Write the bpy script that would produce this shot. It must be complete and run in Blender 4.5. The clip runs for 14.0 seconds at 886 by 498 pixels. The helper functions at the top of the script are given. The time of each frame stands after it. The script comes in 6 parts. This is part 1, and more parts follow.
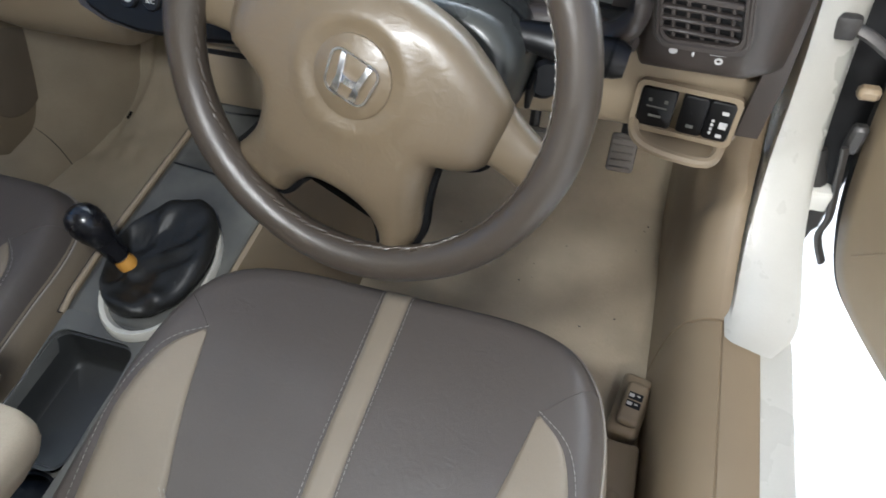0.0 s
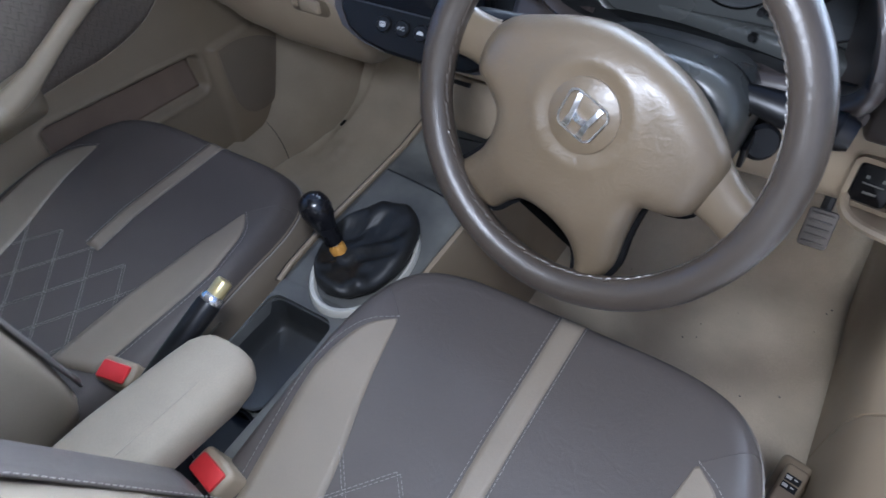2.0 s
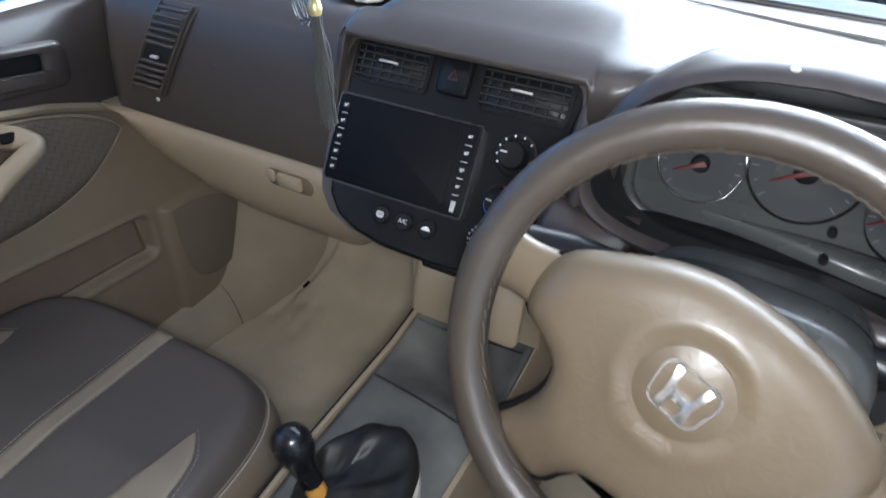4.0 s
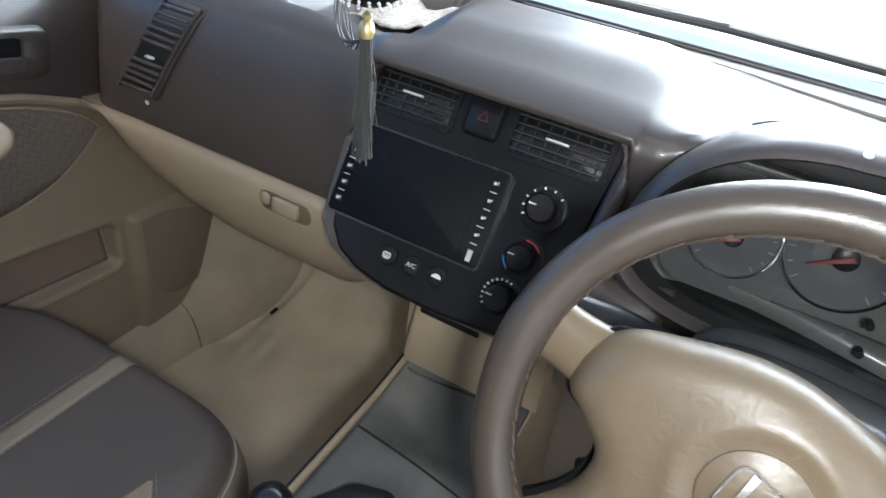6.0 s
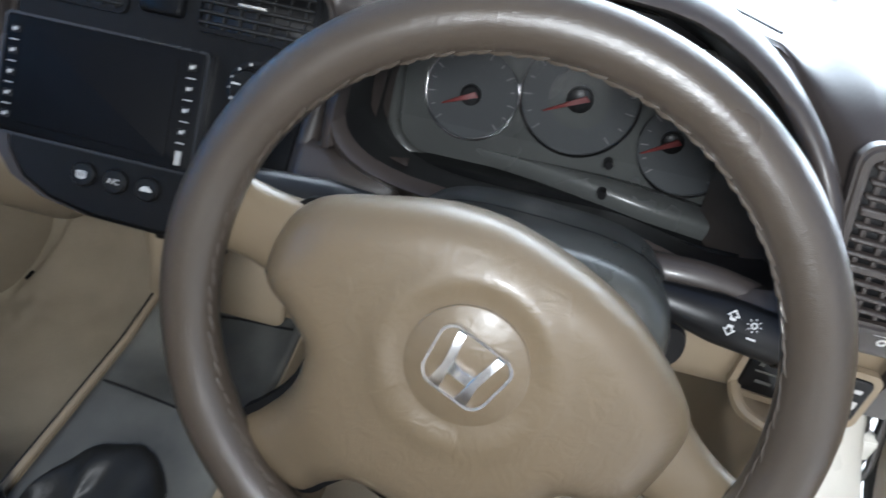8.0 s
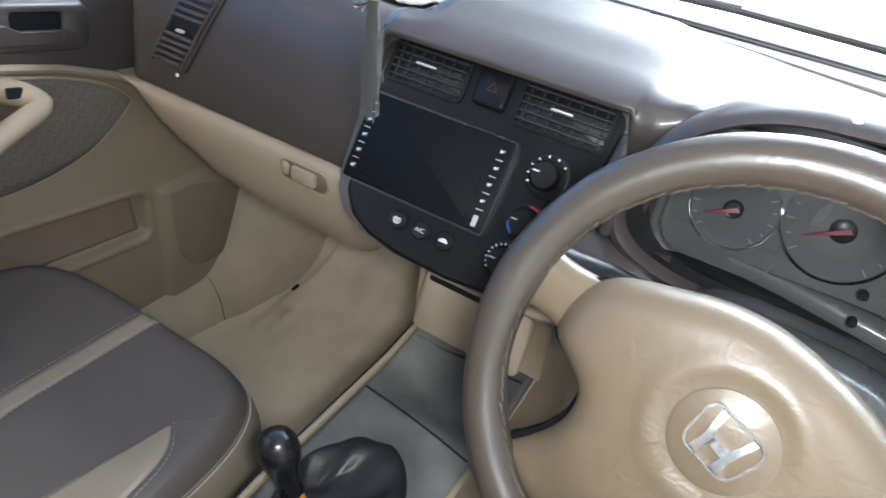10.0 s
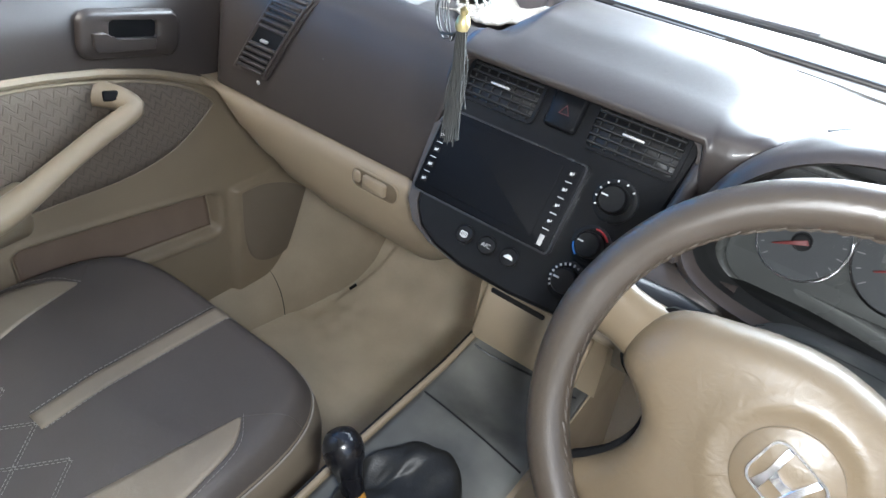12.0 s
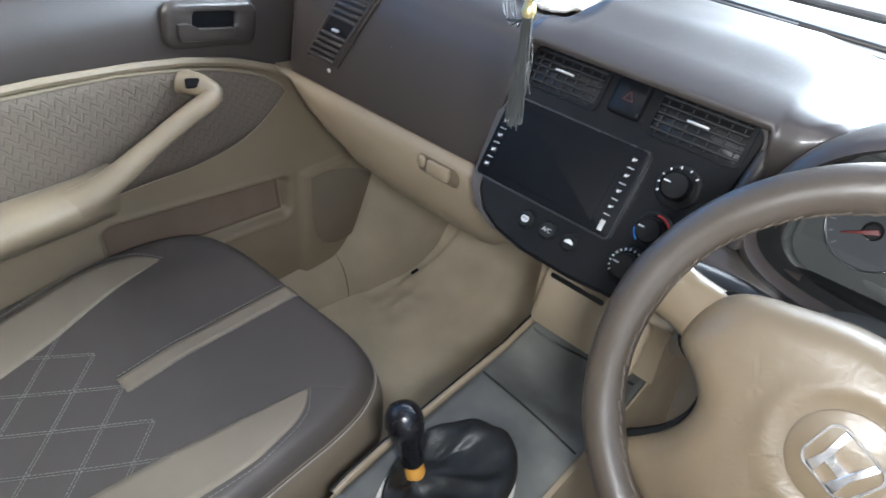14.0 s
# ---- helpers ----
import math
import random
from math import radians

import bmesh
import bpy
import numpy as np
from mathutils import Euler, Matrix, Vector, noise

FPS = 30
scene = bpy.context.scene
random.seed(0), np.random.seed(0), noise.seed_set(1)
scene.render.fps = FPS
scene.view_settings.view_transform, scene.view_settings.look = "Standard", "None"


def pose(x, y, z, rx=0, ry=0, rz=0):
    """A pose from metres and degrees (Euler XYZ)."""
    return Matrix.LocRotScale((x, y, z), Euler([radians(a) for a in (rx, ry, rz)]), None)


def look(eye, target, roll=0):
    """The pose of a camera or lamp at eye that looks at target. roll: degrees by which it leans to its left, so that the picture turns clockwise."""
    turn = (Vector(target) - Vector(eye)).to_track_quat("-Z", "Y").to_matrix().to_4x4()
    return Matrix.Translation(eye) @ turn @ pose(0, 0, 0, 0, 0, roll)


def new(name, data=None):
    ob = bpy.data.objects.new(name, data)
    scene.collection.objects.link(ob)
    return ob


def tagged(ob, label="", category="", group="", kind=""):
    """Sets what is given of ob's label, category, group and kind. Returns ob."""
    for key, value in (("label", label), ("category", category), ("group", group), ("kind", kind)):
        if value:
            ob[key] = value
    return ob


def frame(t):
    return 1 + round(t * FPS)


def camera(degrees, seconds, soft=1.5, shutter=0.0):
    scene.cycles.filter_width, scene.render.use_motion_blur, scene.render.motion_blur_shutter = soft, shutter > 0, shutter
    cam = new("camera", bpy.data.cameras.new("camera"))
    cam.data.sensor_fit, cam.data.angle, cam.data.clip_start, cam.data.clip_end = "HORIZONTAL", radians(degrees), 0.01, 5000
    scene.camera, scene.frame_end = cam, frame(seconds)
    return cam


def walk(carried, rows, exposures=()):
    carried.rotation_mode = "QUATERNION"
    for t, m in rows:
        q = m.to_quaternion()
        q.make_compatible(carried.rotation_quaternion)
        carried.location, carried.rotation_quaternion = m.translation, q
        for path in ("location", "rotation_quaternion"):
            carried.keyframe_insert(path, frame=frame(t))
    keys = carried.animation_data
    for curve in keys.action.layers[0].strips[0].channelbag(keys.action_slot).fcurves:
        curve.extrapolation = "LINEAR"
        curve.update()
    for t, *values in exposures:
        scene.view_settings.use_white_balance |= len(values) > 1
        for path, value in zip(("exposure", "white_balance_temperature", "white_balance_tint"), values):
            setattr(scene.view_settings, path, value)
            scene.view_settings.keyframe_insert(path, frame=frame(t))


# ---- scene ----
cam = camera(67.0, 14.0, shutter=0.6)
PATH = [
    (0, (0.589, -0.401, 1.021), (0.181, 0.799, -0.526), -2.6),
    (0.5, (0.584, -0.414, 1.027), (0.106, 0.8, -0.489), -2.7),
    (1, (0.578, -0.426, 1.035), (0.004, 0.768, -0.463), -3.6),
    (1.5, (0.567, -0.456, 1.052), (-0.186, 0.679, -0.413), -5.2),
    (2, (0.564, -0.47, 1.057), (-0.262, 0.628, -0.395), -5.8),
    (2.5, (0.559, -0.484, 1.056), (-0.313, 0.576, -0.398), -5.6),
    (3, (0.544, -0.462, 1.082), (-0.381, 0.76, -0.203), -3.2),
    (3.5, (0.453, -0.4, 1.071), (-0.45, 0.909, -0.141), -3.4),
    (4, (0.382, -0.34, 1.045), (-0.402, 1.055, -0.155), 0.3),
    (4.2, (0.359, -0.327, 1.047), (-0.415, 1.081, -0.144), 1.5),
    (6.3, (0.291, -0.317, 1.023), (-0.335, 1.214, -0.102), 10.9),
    (6.5, (0.316, -0.303, 1.026), (-0.163, 1.271, -0.11), 9.1),
    (7, (0.372, -0.243, 0.985), (0.155, 1.336, -0.223), 9.3),
    (7.5, (0.386, -0.222, 0.963), (0.251, 1.349, -0.267), 9.7),
    (8, (0.383, -0.236, 0.962), (0.191, 1.321, -0.279), 9.2),
    (8.5, (0.366, -0.266, 0.987), (-0.033, 1.256, -0.247), 7.6),
    (9, (0.343, -0.302, 1.016), (-0.208, 1.226, -0.151), 8.3),
    (9.2, (0.349, -0.313, 1.007), (-0.258, 1.22, -0.125), 8.5),
    (11.3, (0.315, -0.37, 1.036), (-0.537, 1.023, -0.12), 9.1),
    (11.5, (0.317, -0.37, 1.039), (-0.542, 1.025, -0.109), 9.2),
    (12, (0.321, -0.37, 1.039), (-0.545, 1.014, -0.115), 8.9),
    (12.5, (0.323, -0.367, 1.041), (-0.544, 1.016, -0.115), 8.5),
    (13, (0.322, -0.376, 1.039), (-0.584, 0.963, -0.139), 8.5),
    (13.5, (0.325, -0.381, 1.04), (-0.611, 0.942, -0.133), 8.1),
    (14, (0.334, -0.39, 1.044), (-0.657, 0.87, -0.152), 6.5),
]
EXPOSURES = [(0.0, 1.9, 6050, 8), (0.5, 1.9, 5550, 10), (1.0, 1.95, 5630, 13), (1.5, 1.9, 5330, 13), (2.0, 1.85, 5280, 13), (2.5, 1.80, 5250, 13), (3.0, 1.75, 5030, 13), (3.5, 1.95, 5480, 13), (4.0, 2.1, 5830, 10), (6.5, 2.28, 6180, 8), (7.0, 2.4, 6480, 8),
             (7.5, 2.0, 6280, 8), (8.0, 1.9, 5880, 8), (8.5, 2.05, 5480, 8), (9.0, 2.36, 5780, 8), (11.5, 2.64, 5980, 8), (14.0, 2.56, 5930, 8)]
walk(cam, [(t, look(eye, target, roll)) for t, eye, target, roll in PATH], EXPOSURES)

# ---- daylight and lamps ----
world = bpy.data.worlds.new("sky")
scene.world = world
world.use_nodes = True
wn = world.node_tree.nodes
sky = wn.new("ShaderNodeTexSky")
sky.sky_type, sky.sun_disc = "NISHITA", False
sky.sun_elevation, sky.sun_rotation, sky.dust_density = radians(44), radians(180), 5.0
wn["Background"].inputs["Strength"].default_value = 0.066
world.node_tree.links.new(sky.outputs["Color"], wn["Background"].inputs["Color"])

sun = new("sun", bpy.data.lights.new("sun", "SUN"))
sun.data.energy, sun.data.angle, sun.data.color = 0.45, radians(15), (1.0, 0.97, 0.93)
sun.matrix_world = look((0.05, -4.2, 4.0), (0.0, 0.0, 0.0))

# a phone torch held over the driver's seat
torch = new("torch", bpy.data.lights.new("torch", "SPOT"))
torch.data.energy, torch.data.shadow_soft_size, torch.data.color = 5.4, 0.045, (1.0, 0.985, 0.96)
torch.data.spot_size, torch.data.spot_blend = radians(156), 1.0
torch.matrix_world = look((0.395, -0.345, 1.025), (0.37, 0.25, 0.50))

# ---- materials ----
def mat(name, base, rough=0.5, var=0.12, grain=350.0, bump=0.15, dist=0.0006, stain=7.0, stain_amt=0.12,
        metal=0.0, coat=0.0, style="noise", tint=None, spec=0.5, wrinkles=1.2):
    m = bpy.data.materials.new(name)
    m.use_nodes = True
    nt = m.node_tree
    n, lk = nt.nodes, nt.links.new
    b = n["Principled BSDF"]
    b.inputs["Metallic"].default_value = metal
    b.inputs["Coat Weight"].default_value = coat
    b.inputs["Coat Roughness"].default_value = 0.12
    b.inputs["Specular IOR Level"].default_value = spec
    tc = n.new("ShaderNodeTexCoord")
    big = n.new("ShaderNodeTexNoise")
    big.inputs["Scale"].default_value, big.inputs["Detail"].default_value = stain, 5.0
    fine = n.new("ShaderNodeTexNoise")
    fine.inputs["Scale"].default_value, fine.inputs["Detail"].default_value = grain, 3.0
    lk(tc.outputs["Object"], big.inputs["Vector"])
    lk(tc.outputs["Object"], fine.inputs["Vector"])

    def mixer(fac, a, c, how="MIX"):
        x = n.new("ShaderNodeMix")
        x.data_type, x.blend_type = "RGBA", how
        for sock, v in ((x.inputs[0], fac), (x.inputs[6], a), (x.inputs[7], c)):
            if isinstance(v, bpy.types.NodeSocket):
                lk(v, sock)
            else:
                sock.default_value = v if isinstance(v, float) else (*v, 1.0)
        return x.outputs[2]

    def ramp(src, lo, hi):
        r = n.new("ShaderNodeMapRange")
        r.inputs["From Min"].default_value, r.inputs["From Max"].default_value = 0.3, 0.7
        r.inputs["To Min"].default_value, r.inputs["To Max"].default_value = lo, hi
        lk(src, r.inputs["Value"])
        return r.outputs[0]

    other = tint or tuple(c * 0.6 for c in base)
    col = mixer(ramp(big.outputs["Fac"], 0.0, stain_amt * 2.0), base, other)
    col = mixer(ramp(fine.outputs["Fac"], 0.0, var * 2.0), col, tuple(c * 0.55 for c in base))
    height = fine.outputs["Fac"]
    if style == "leather":
        v = n.new("ShaderNodeTexVoronoi")
        v.feature = "DISTANCE_TO_EDGE"
        v.inputs["Scale"].default_value = grain
        wrinkle = n.new("ShaderNodeTexNoise")
        wrinkle.inputs["Scale"].default_value, wrinkle.inputs["Detail"].default_value = 55.0, 6.0
        wrinkle.inputs["Distortion"].default_value = 2.5
        lk(tc.outputs["Object"], v.inputs["Vector"])
        lk(tc.outputs["Object"], wrinkle.inputs["Vector"])
        add = n.new("ShaderNodeMath")
        add.operation = "MULTIPLY_ADD"
        add.inputs[1].default_value = wrinkles
        lk(wrinkle.outputs["Fac"], add.inputs[0])
        lk(v.outputs["Distance"], add.inputs[2])
        height = add.outputs[0]
    if style == "woven":
        mp = n.new("ShaderNodeMapping")
        mp.inputs["Rotation"].default_value = (radians(6), 0.0, 0.0)
        lk(tc.outputs["Object"], mp.inputs["Vector"])
        xyz = n.new("ShaderNodeSeparateXYZ")
        wob = n.new("ShaderNodeTexNoise")
        wob.inputs["Scale"].default_value = 60.0
        lk(mp.outputs[0], xyz.inputs[0])
        lk(tc.outputs["Object"], wob.inputs["Vector"])

        def calc(op, p, q, r=0.0):
            x = n.new("ShaderNodeMath")
            x.operation = op
            for sock, v in zip(x.inputs, (p, q, r)):
                if isinstance(v, bpy.types.NodeSocket):
                    lk(v, sock)
                else:
                    sock.default_value = v
            return x.outputs[0]

        row = calc("MULTIPLY_ADD", xyz.outputs["Z"], 72.0, calc("MULTIPLY", wob.outputs["Fac"], 0.5))
        run = calc("MULTIPLY_ADD", xyz.outputs["Y"], 54.0, calc("MULTIPLY", row, 0.42))
        wave = calc("MULTIPLY_ADD", calc("PINGPONG", run, 0.5), 1.7, row)
        line = n.new("ShaderNodeMapRange")
        line.inputs["From Min"].default_value, line.inputs["From Max"].default_value = 0.15, 0.04
        lk(calc("PINGPONG", wave, 0.5), line.inputs["Value"])
        col = mixer(line.outputs[0], col, tuple(c * 0.76 for c in base))
        sub = n.new("ShaderNodeMath")
        sub.operation = "MULTIPLY_ADD"
        sub.inputs[1].default_value = -1.5
        lk(line.outputs[0], sub.inputs[0])
        lk(fine.outputs["Fac"], sub.inputs[2])
        height = sub.outputs[0]
    lk(col, b.inputs["Base Color"])
    lk(ramp(big.outputs["Fac"], max(0.02, rough - 0.06), min(1.0, rough + 0.08)), b.inputs["Roughness"])
    bp = n.new("ShaderNodeBump")
    bp.inputs["Strength"].default_value, bp.inputs["Distance"].default_value = bump, dist
    lk(height, bp.inputs["Height"])
    lk(bp.outputs["Normal"], b.inputs["Normal"])
    return m


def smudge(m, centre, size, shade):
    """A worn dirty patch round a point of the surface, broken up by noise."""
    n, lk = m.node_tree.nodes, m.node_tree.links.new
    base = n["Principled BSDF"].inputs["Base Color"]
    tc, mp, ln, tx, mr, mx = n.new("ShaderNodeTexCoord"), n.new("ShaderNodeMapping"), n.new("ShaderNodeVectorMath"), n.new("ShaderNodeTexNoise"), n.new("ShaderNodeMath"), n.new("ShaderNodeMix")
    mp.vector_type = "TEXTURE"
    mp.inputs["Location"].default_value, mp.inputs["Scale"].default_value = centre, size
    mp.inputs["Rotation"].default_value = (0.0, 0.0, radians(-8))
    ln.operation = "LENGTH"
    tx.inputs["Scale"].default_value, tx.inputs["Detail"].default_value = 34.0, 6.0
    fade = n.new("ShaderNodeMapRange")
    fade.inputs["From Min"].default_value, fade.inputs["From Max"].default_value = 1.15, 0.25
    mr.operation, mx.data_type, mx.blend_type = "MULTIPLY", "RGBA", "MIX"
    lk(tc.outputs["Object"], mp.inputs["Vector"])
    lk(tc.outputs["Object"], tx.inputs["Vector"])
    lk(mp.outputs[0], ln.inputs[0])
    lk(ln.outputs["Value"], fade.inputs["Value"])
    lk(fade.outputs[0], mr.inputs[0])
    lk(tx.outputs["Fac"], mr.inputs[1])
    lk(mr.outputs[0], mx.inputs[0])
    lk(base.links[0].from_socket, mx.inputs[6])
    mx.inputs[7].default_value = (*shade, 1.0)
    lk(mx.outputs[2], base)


def glass(name, tint=(1, 1, 1), rough=0.0, share=0.12):
    m = bpy.data.materials.new(name)
    m.use_nodes = True
    n, lk = m.node_tree.nodes, m.node_tree.links.new
    n.remove(n["Principled BSDF"])
    tr, gl, mx = n.new("ShaderNodeBsdfTransparent"), n.new("ShaderNodeBsdfGlossy"), n.new("ShaderNodeMixShader")
    tr.inputs["Color"].default_value = (*tint, 1)
    gl.inputs["Roughness"].default_value = rough
    mx.inputs[0].default_value = share
    lk(tr.outputs[0], mx.inputs[1])
    lk(gl.outputs[0], mx.inputs[2])
    lk(mx.outputs[0], n["Material Output"].inputs["Surface"])
    return m


TAN = mat("tan_plastic", (0.285, 0.226, 0.152), 0.45, 0.06, 900, 0.12, 0.0004, 5, 0.20)
TAN_SOFT = mat("tan_cloth", (0.30, 0.248, 0.182), 0.75, 0.15, 700, 0.3, 0.0006, 7, 0.28)
FELT = mat("tan_felt", (0.46, 0.388, 0.285), 0.9, 0.2, 800, 0.5, 0.0010, 6, 0.35, spec=0.15)
TAN_LEATHER = mat("tan_leather", (0.122, 0.091, 0.055), 0.41, 0.06, 1500, 0.16, 0.0006, 9, 0.20, style="leather", coat=0.06, spec=0.6, wrinkles=7.0)
SPOKE = mat("spoke_plastic", (0.128, 0.098, 0.062), 0.38, 0.06, 900, 0.12, 0.0004, 8, 0.12)
BROWN = mat("brown_vinyl", (0.049, 0.040, 0.035), 0.39, 0.10, 700, 0.2, 0.0004, 6, 0.18, style="leather", spec=0.5, coat=0.12, wrinkles=1.6)
RIM = mat("brown_leather", (0.051, 0.040, 0.030), 0.32, 0.08, 900, 0.30, 0.0005, 12, 0.14, style="leather", spec=0.6, wrinkles=1.8)
SEAT = mat("seat_cover_grey", (0.100, 0.084, 0.072), 0.48, 0.10, 900, 0.25, 0.0005, 5, 0.20, style="leather", wrinkles=2.5)
SEAT_TAN = mat("seat_cover_tan", (0.265, 0.217, 0.158), 0.5, 0.08, 900, 0.25, 0.0005, 6, 0.18, style="leather", wrinkles=2.5)
PEDAL = mat("dusty_rubber", (0.25, 0.23, 0.20), 0.8, 0.2, 600, 0.3, 0.0006, 20, 0.25, spec=0.2)
PIPING = mat("pale_piping", (0.33, 0.295, 0.25), 0.6, 0.08, 900, 0.1)
THREAD = mat("thread", (0.33, 0.305, 0.275), 0.7, 0.1, 900, 0.1)
CARPET = mat("tan_carpet", (0.66, 0.57, 0.425), 0.95, 0.30, 900, 0.8, 0.0020, 6, 0.42, spec=0.1)
BLACK = mat("black_plastic", (0.006, 0.006, 0.0065), 0.36, 0.1, 800, 0.1, 0.0003, 8, 0.1, spec=0.35)
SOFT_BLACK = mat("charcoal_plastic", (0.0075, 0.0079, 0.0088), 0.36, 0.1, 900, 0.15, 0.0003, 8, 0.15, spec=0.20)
CONSOLE = mat("grey_plastic", (0.158, 0.156, 0.136), 0.5, 0.08, 900, 0.12, 0.0003, 9, 0.50, tint=(0.05, 0.05, 0.048))
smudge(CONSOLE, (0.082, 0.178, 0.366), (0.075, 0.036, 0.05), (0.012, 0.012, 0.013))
DISPLAY = mat("display_glass", (0.0055, 0.0058, 0.0068), 0.55, 0.02, 50, 0.0, spec=0.10)
UNIT_EDGE = mat("satin_edge", (0.020, 0.0205, 0.022), 0.28, 0.03, 300, 0.02, spec=0.6)
GLOSS = mat("gloss_black", (0.007, 0.007, 0.009), 0.24, 0.05, 50, 0.0, coat=0.1)
BOOT = mat("black_leather", (0.014, 0.0138, 0.0128), 0.46, 0.1, 300, 0.3, 0.0008, 12, 0.1, style="leather", spec=0.34)
SILVER = mat("silver_trim", (0.58, 0.57, 0.54), 0.4, 0.04, 500, 0.05, metal=0.45)
RING = mat("cream_ring", (0.62, 0.60, 0.53), 0.35, 0.05, 600, 0.05, 0.0003, 18, 0.15, metal=0.1)
CHROME = mat("chrome", (0.85, 0.85, 0.86), 0.2, 0.02, 200, 0.02, metal=1.0)
BRASS = mat("amber_plastic", (0.55, 0.27, 0.05), 0.35, 0.05, 500, 0.05)
WHITE = mat("white_marking", (0.58, 0.58, 0.57), 0.6, 0.03, 500, 0.02)
RED_DIM = mat("dim_red", (0.07, 0.014, 0.014), 0.5, 0.05, 500, 0.05)
RED = mat("red_plastic", (0.55, 0.03, 0.03), 0.4, 0.05, 500, 0.05)
BLUE = mat("blue_marking", (0.04, 0.2, 0.6), 0.5, 0.03, 500, 0.02)
FOOT_BLUE = mat("pale_blue_strip", (0.34, 0.43, 0.58), 0.5, 0.1, 200, 0.1, 0.0004, 12, 0.25)
MATTE = mat("matte_black", (0.004, 0.004, 0.0042), 0.8, 0.1, 400, 0.1, spec=0.12)
PAINT = mat("white_paint", (0.53, 0.545, 0.515), 0.3, 0.03, 300, 0.02, stain=14, stain_amt=0.08, coat=0.5)
METAL = mat("dark_metal", (0.09, 0.09, 0.09), 0.45, 0.2, 200, 0.2, metal=0.7)
RUBBER = mat("rubber", (0.02, 0.02, 0.02), 0.7, 0.2, 300, 0.2)
DIAL = mat("dial_face", (0.074, 0.078, 0.080), 0.8, 0.03, 300, 0.02, spec=0.1)
TRAY = mat("dark_grey_plastic", (0.030, 0.031, 0.030), 0.42, 0.08, 900, 0.12, 0.0003, 14, 0.2)
LOUVRE = mat("louvre_plastic", (0.012, 0.012, 0.0118), 0.5, 0.08, 900, 0.1, 0.0003, 10, 0.15)
COLUMN = mat("column_plastic", (0.060, 0.062, 0.057), 0.29, 0.08, 900, 0.15, 0.0003, 10, 0.15)
FACE = mat("cluster_face", (0.086, 0.090, 0.086), 0.27, 0.03, 300, 0.03)
TICK = mat("dull_marking", (0.17, 0.17, 0.168), 0.6, 0.03, 500, 0.02)
NEEDLE = mat("needle_red", (0.15, 0.020, 0.018), 0.4, 0.02, 300, 0.02)
FABRIC = mat("woven_fabric", (0.20, 0.165, 0.13), 0.9, 0.2, 900, 0.6, 0.0015, 8, 0.1, style="woven", spec=0.15)
LINING = mat("brown_lining", (0.235, 0.172, 0.125), 0.85, 0.12, 900, 0.3, 0.0005, 9, 0.2, spec=0.2)
GRILLE = mat("speaker_mesh", (0.245, 0.197, 0.14), 0.8, 0.3, 1200, 0.8, 0.0015, 8, 0.05)
LACE = mat("white_lace", (0.52, 0.48, 0.41), 0.9, 0.4, 260, 1.0, 0.003, 20, 0.2)
FRINGE = mat("grey_thread", (0.055, 0.056, 0.052), 0.6, 0.3, 400, 0.2)
GOLD = mat("gold_bead", (0.6, 0.5, 0.25), 0.3, 0.1, 300, 0.1, metal=0.7)
HEADLINER = mat("headliner", (0.62, 0.59, 0.53), 0.95, 0.2, 900, 0.4)
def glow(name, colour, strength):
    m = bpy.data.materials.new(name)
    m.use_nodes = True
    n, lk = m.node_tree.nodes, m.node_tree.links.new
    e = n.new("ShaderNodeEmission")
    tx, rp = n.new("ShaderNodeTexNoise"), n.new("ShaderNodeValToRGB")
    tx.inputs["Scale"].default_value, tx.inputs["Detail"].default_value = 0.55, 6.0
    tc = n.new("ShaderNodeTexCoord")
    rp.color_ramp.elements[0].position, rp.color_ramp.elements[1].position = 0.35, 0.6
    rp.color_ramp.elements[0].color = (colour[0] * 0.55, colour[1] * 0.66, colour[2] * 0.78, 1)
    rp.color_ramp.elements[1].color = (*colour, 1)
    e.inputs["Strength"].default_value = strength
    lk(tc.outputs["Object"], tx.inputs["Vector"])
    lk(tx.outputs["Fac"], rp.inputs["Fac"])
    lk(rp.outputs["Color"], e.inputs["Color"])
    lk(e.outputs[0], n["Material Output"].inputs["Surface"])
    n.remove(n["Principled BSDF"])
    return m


# emissive board added ahead: whitens the windscreen view and the dash-top glare
GLOW_AHEAD = glow("glowing_backdrop", (0.95, 0.98, 1.0), 5.0)
CONCRETE = mat("concrete", (0.78, 0.76, 0.72), 0.9, 0.2, 60, 0.3, 0.003, 1.2, 0.25)
BLUEWALL = mat("blue_paint", (0.01, 0.22, 0.55), 0.6, 0.05, 40, 0.1, 0.002, 1.0, 0.1)
DARK_BLOCK = mat("dark_brown_block", (0.06, 0.05, 0.045), 0.9, 0.1, 30, 0.3, 0.004, 0.8, 0.2)
GLASS = glass("window_glass", (0.97, 0.98, 0.98), 0.0, 0.05)
LENS = glass("instrument_lens", (0.90, 0.90, 0.90), 0.38, 0.022)

# ---- mesh helpers ----
def V(*a):
    return Vector(a)


def from_data(verts, faces):
    bm = bmesh.new()
    vs = [bm.verts.new(v) for v in verts]
    for f in faces:
        bm.faces.new([vs[i] for i in f])
    return bm


